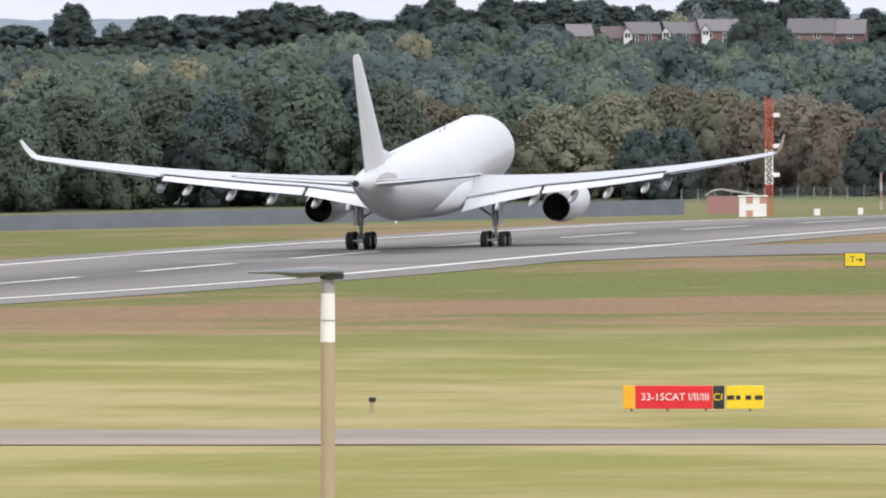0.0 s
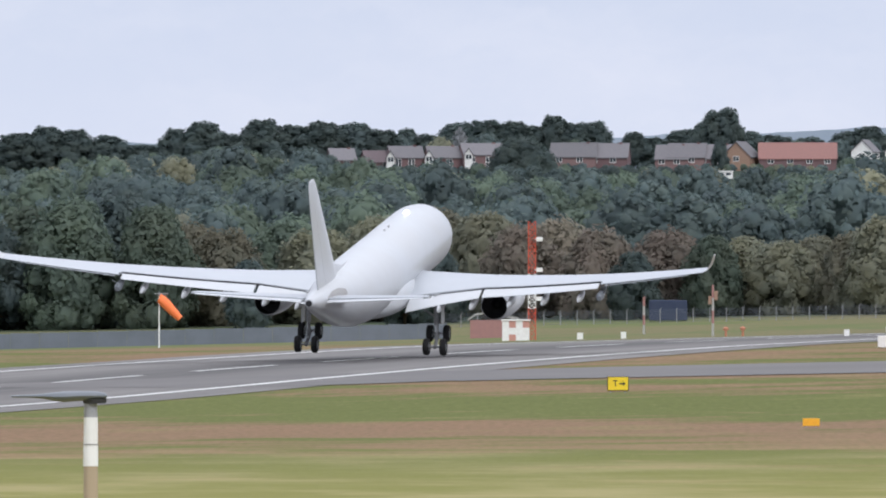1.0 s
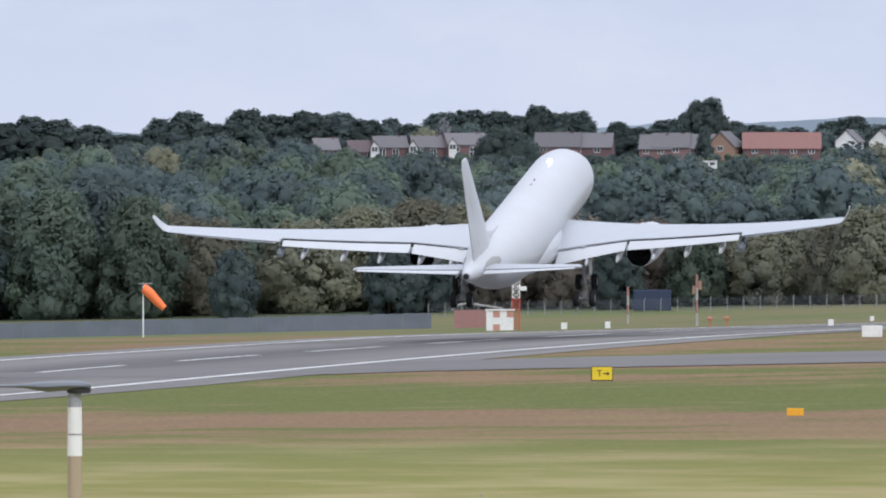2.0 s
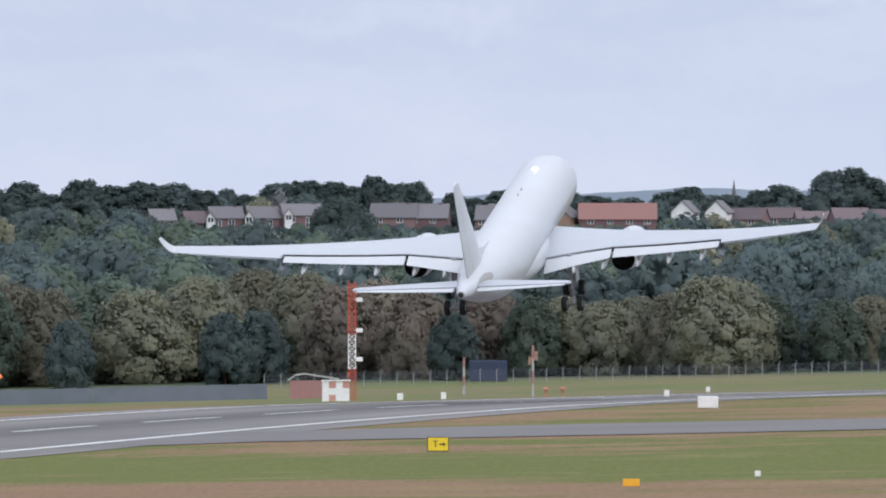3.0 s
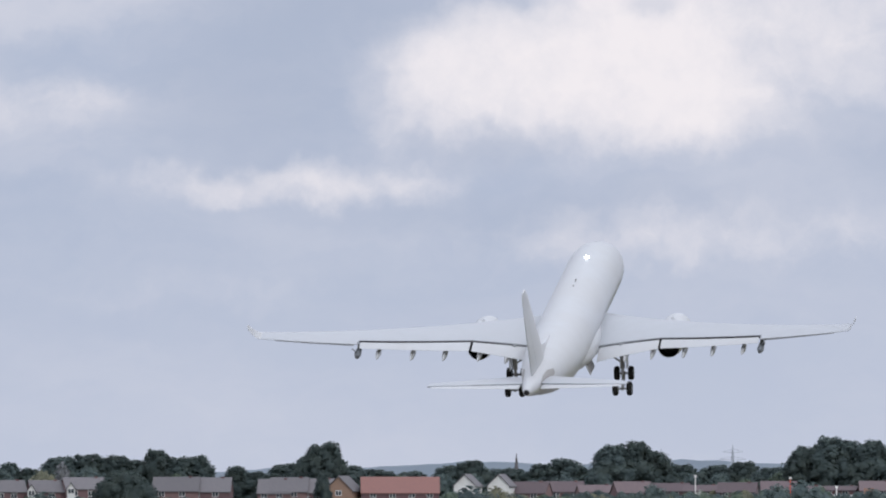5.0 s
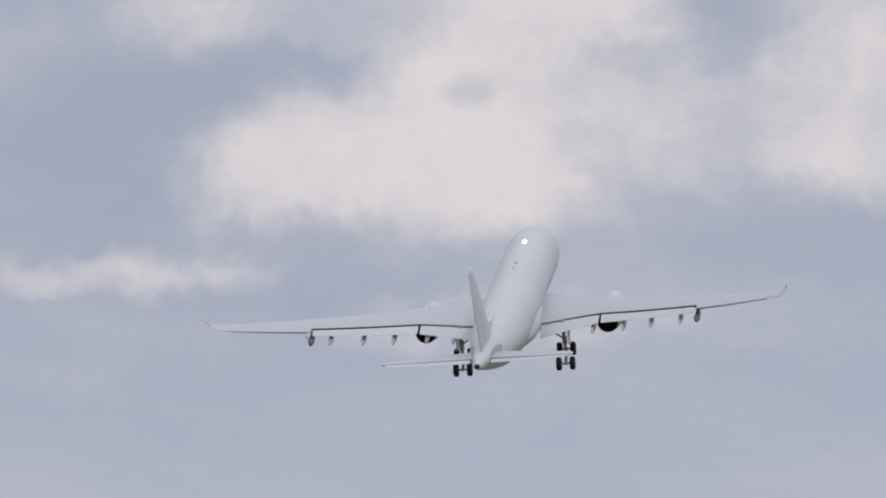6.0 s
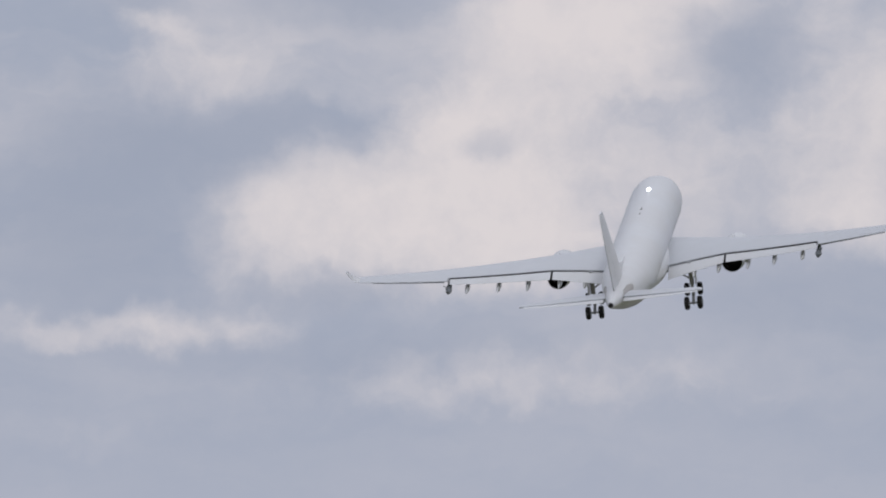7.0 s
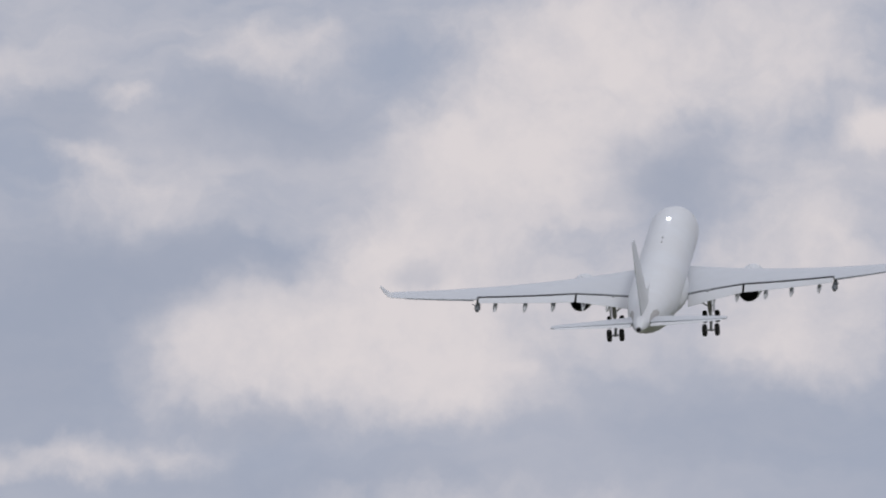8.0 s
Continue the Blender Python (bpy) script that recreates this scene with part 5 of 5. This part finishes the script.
def field_gate():
    """Dark gate between two fence posts, with pale pipes lying before it."""
    y = 2300
    x = spot(1872, y)
    g = base("field_gate", pose(x, y, ground_z(x, y)), "dark sheeted gate in the perimeter fence", "gate")
    for a in (-2.5, 0.0):
        bm = bmesh.new()
        box(bm, (a + 0.03, -0.05, 0.1), (a + 2.47, 0.05, 1.5), 0.02)
        part("gate_leaf", bm, DARK_MESH, g)
    for a in (-2.6, 2.6):
        bm = bmesh.new()
        box(bm, (a - 0.05, -0.05, -0.3), (a + 0.05, 0.05, 1.9), 0.015)
        part("gate_post", bm, FENCE_POST, g)
    for i, (px, w) in enumerate(((1838, 0.7), (1858, 1.6), (1902, 1.5), (1914, 0.7))):
        yy = 2190 - i * 3
        xx = spot(px, yy)
        p = base("pipe", pose(xx, yy, ground_z(xx, yy)), "short pale pipe lying on the grass", "pipe", "pipes by the gate")
        bm = bmesh.new()
        tapered(bm, (-w / 2, 0, 0.2), (w / 2, 0, 0.2), 0.2, 0.2, 10)
        part("tube", bm, WHITE_PAINT, p)


def pylon(px, top, y):
    """Far lattice power pylon with three pairs of arms."""
    x = spot(px, y)
    z = ground_z(x, y)
    h = (517 - top) / FOCAL * y + EYE.z - z
    p = base("power_pylon", pose(x, y, z, 0, 0, 20), "steel lattice power pylon on the skyline, coloured pale as in haze", "pylon", "power pylons")
    bm = bmesh.new()
    foot, neck = h * 0.11, h * 0.025
    for sx, sy in ((-1, -1), (1, -1), (1, 1), (-1, 1)):
        tapered(bm, (sx * foot, sy * foot, -0.3), (sx * neck, sy * neck, h * 0.62), 0.14, 0.12, 5)
        tapered(bm, (sx * neck, sy * neck, h * 0.62), (0, 0, h), 0.12, 0.08, 5)
    for i in range(6):
        a, b = i / 6, (i + 1) / 6
        wa, wb = foot + (neck - foot) * a, foot + (neck - foot) * b
        for s in (-1, 1):
            tapered(bm, (s * wa, -wa, h * 0.62 * a), (-s * wb, -wb, h * 0.62 * b), 0.07, 0.07, 4)
    part("lattice_tower", bm, HAZED_STEEL, p)
    for up, reach in ((0.64, 0.19), (0.76, 0.24), (0.88, 0.17)):
        bm = bmesh.new()
        for s in (-1, 1):
            tapered(bm, (0, 0, h * up), (s * h * reach, 0, h * up + 0.2), 0.10, 0.06, 5)
            tapered(bm, (0, 0, h * (up + 0.06)), (s * h * reach, 0, h * up + 0.2), 0.08, 0.06, 5)
        part("cross_arm", bm, HAZED_STEEL, p)


def far_ridge():
    """Wooded ridge on the horizon, far behind the houses; its blue-grey is painted haze."""
    rng = random.Random(77)
    y = 4960.0
    verts, faces, x, i = [], [], -500.0, 0
    while x < 800:
        px = 784 + x / y * FOCAL
        up = float(np.interp(px, (-2000, 800, 900, 1150, 1290, 1360, 1500, 1700, 2000, 2600, 5800), (310, 306, 296, 291, 282, 278, 284, 279, 281, 285, 300)))
        top = (517 - up + 4 * math.sin(i * 0.31) * math.sin(i * 0.073) + rng.uniform(-1.6, 1.6)) / FOCAL * y + EYE.z
        verts += [(x, y, 0.0), (x, y, top), (x, y + 25, 0.0), (x, y + 25, top - 2)]
        if i:
            k = 4 * i
            faces += [(k - 4, k, k + 1, k - 3), (k - 3, k + 1, k + 3, k - 1), (k - 1, k + 3, k + 2, k - 2)]
        x += rng.uniform(2, 5)
        i += 1
    data = bpy.data.meshes.new("backdrop")
    data.from_pydata(verts, [], faces)
    data.materials.append(HAZED_WOOD)
    tagged(new("backdrop", data), "wooded ridge on the far horizon, haze painted in as blue-grey", "ridge", kind="structure")


radio_mast()
windsock()
taxi_sign()
holding_sign()
marker("amber_marker", 1264, 1052, 1.0, 0.45, 0.12, AMBER, "small amber marker board on the grass")
marker("white_board", 1400, 1442, 1.65, 0.95, 0.5, WHITE_PAINT, "plain white equipment box beside the runway", "box")
marker("white_marker", 1488, 1090, 0.35, 0.35, 0.3, WHITE_PAINT, "small white light housing on the grass", "light")
marker("light_housing", 1327, 1680, 0.5, 0.6, 0.4, WHITE_PAINT, "small white light housing by the runway", "light")
marker("light_housing", 1400, 2150, 0.5, 0.6, 0.4, WHITE_PAINT, "small white light housing in the grass", "light")
marker("light_housing", 1810, 1640, 0.5, 0.7, 0.4, WHITE_PAINT, "small white light housing by the runway", "light")
marker("light_housing", 855, 2060, 0.7, 1.0, 0.5, WHITE_PAINT, "pale approach light housing in the grass", "light")
marker("light_housing", 932, 2060, 0.6, 1.0, 0.5, WHITE_PAINT, "pale approach light housing in the grass", "light")
for bearing in (1113, 1143):
    red_stalk(bearing, 2100)
stub_light(67, 690)
marker("blue_crate", 1011, 2350, 5.0, 2.7, 3.0, BLUE_TARP, "dark blue sheeted container at the fence", "container")
marker("yellow_board", 1884, 2190, 1.6, 0.75, 0.2, YELLOW, "small yellow sign near the fence", "sign")
banded_pole(1090, 2150, 6.2, "red and white banded marker pole with boxes")
banded_pole(968, 2200, 4.6, "pale banded marker pole", False)
lamp_post()
perimeter_fence()
pale_shed()
small_shelter()
near_building()
field_gate()
far_ridge()
for bearing, top in ((1672, 252), (1702, 256), (1829, 250)):
    pylon(bearing, top, 4930)


# ---- what moves ----
def flight(x, y, z, heading, pitch, bank):
    """Pose of the airliner: heading to the right of +y, nose up, right wing down, in degrees."""
    return Matrix.Translation((x, y, z + EYE.z)) @ Matrix.Rotation(radians(-heading), 4, "Z") @ Matrix.Rotation(radians(pitch), 4, "X") @ Matrix.Rotation(radians(bank), 4, "Y")


def motions():
    walk(airliner, [(t, flight(*row)) for t, *row in (
        (0.0, -27.46, 1390.40, -2.93, 9.50, 5.00, -0.38),
        (0.5, -20.67, 1425.39, -2.57, 9.60, 6.50, 0.28),
        (1.0, -13.92, 1461.60, -1.22, 9.50, 8.11, 1.14),
        (2.5, 6.48, 1565.86, 3.84, 9.00, 12.50, -1.83),
        (3.0, 13.39, 1604.74, 7.11, 9.08, 13.34, -2.04),
        (3.5, 20.36, 1644.38, 10.73, 9.32, 14.10, -0.82),
        (4.0, 27.66, 1680.40, 15.17, 9.28, 14.98, -0.70),
        (4.5, 34.28, 1717.43, 20.19, 9.08, 16.29, -0.30),
        (5.0, 41.60, 1755.48, 25.89, 9.14, 16.45, -0.68),
        (5.2, 44.60, 1771.04, 28.35, 8.97, 16.14, -1.04),
        (6.3, 60.66, 1854.23, 42.26, 7.74, 16.24, -4.72),
        (6.5, 63.40, 1868.96, 45.05, 7.47, 16.23, -5.41),
        (7.0, 70.32, 1906.97, 51.79, 7.48, 15.99, -5.71),
        (7.5, 77.22, 1945.08, 58.61, 7.47, 16.42, -4.44),
        (8.0, 83.49, 1983.46, 65.42, 6.80, 16.24, -3.27),
    )])
    # the legs stretch as the wings take the weight, and the bogies tip until the rear wheels hang low
    for bogie, piston, pivot in airliner_bogies:
        legs = ((0.0, -4, 0.12), (0.5, -1, 0.08), (0.9, 22, -0.05), (1.0, 26, 0.0), (1.4, 33, 0.0), (2.5, 35, 0.0), (8.0, 35, 0.0))
        walk(bogie, [(t, Matrix.Translation(pivot + Vector((0, 0, up))) @ Matrix.Rotation(radians(a), 4, "X")) for t, a, up in legs])
        walk(piston, [(t, Matrix.Translation(pivot + Vector((0, 0, up)))) for t, a, up in legs])
    for door, sign in airliner_doors:
        walk(door, [(t, Matrix.Translation(station(sign * 1.9, 29.0, -2.75 + up)) @ Matrix.Rotation(radians(a), 4, "Y")) for t, a, up in ((0.0, sign * 55, 1.5), (3.6, sign * 55, 1.5), (4.6, sign * 0, 0.0), (5.6, 0, 0.0), (6.3, sign * 55, 1.5), (8.0, sign * 55, 1.5))])


motions()
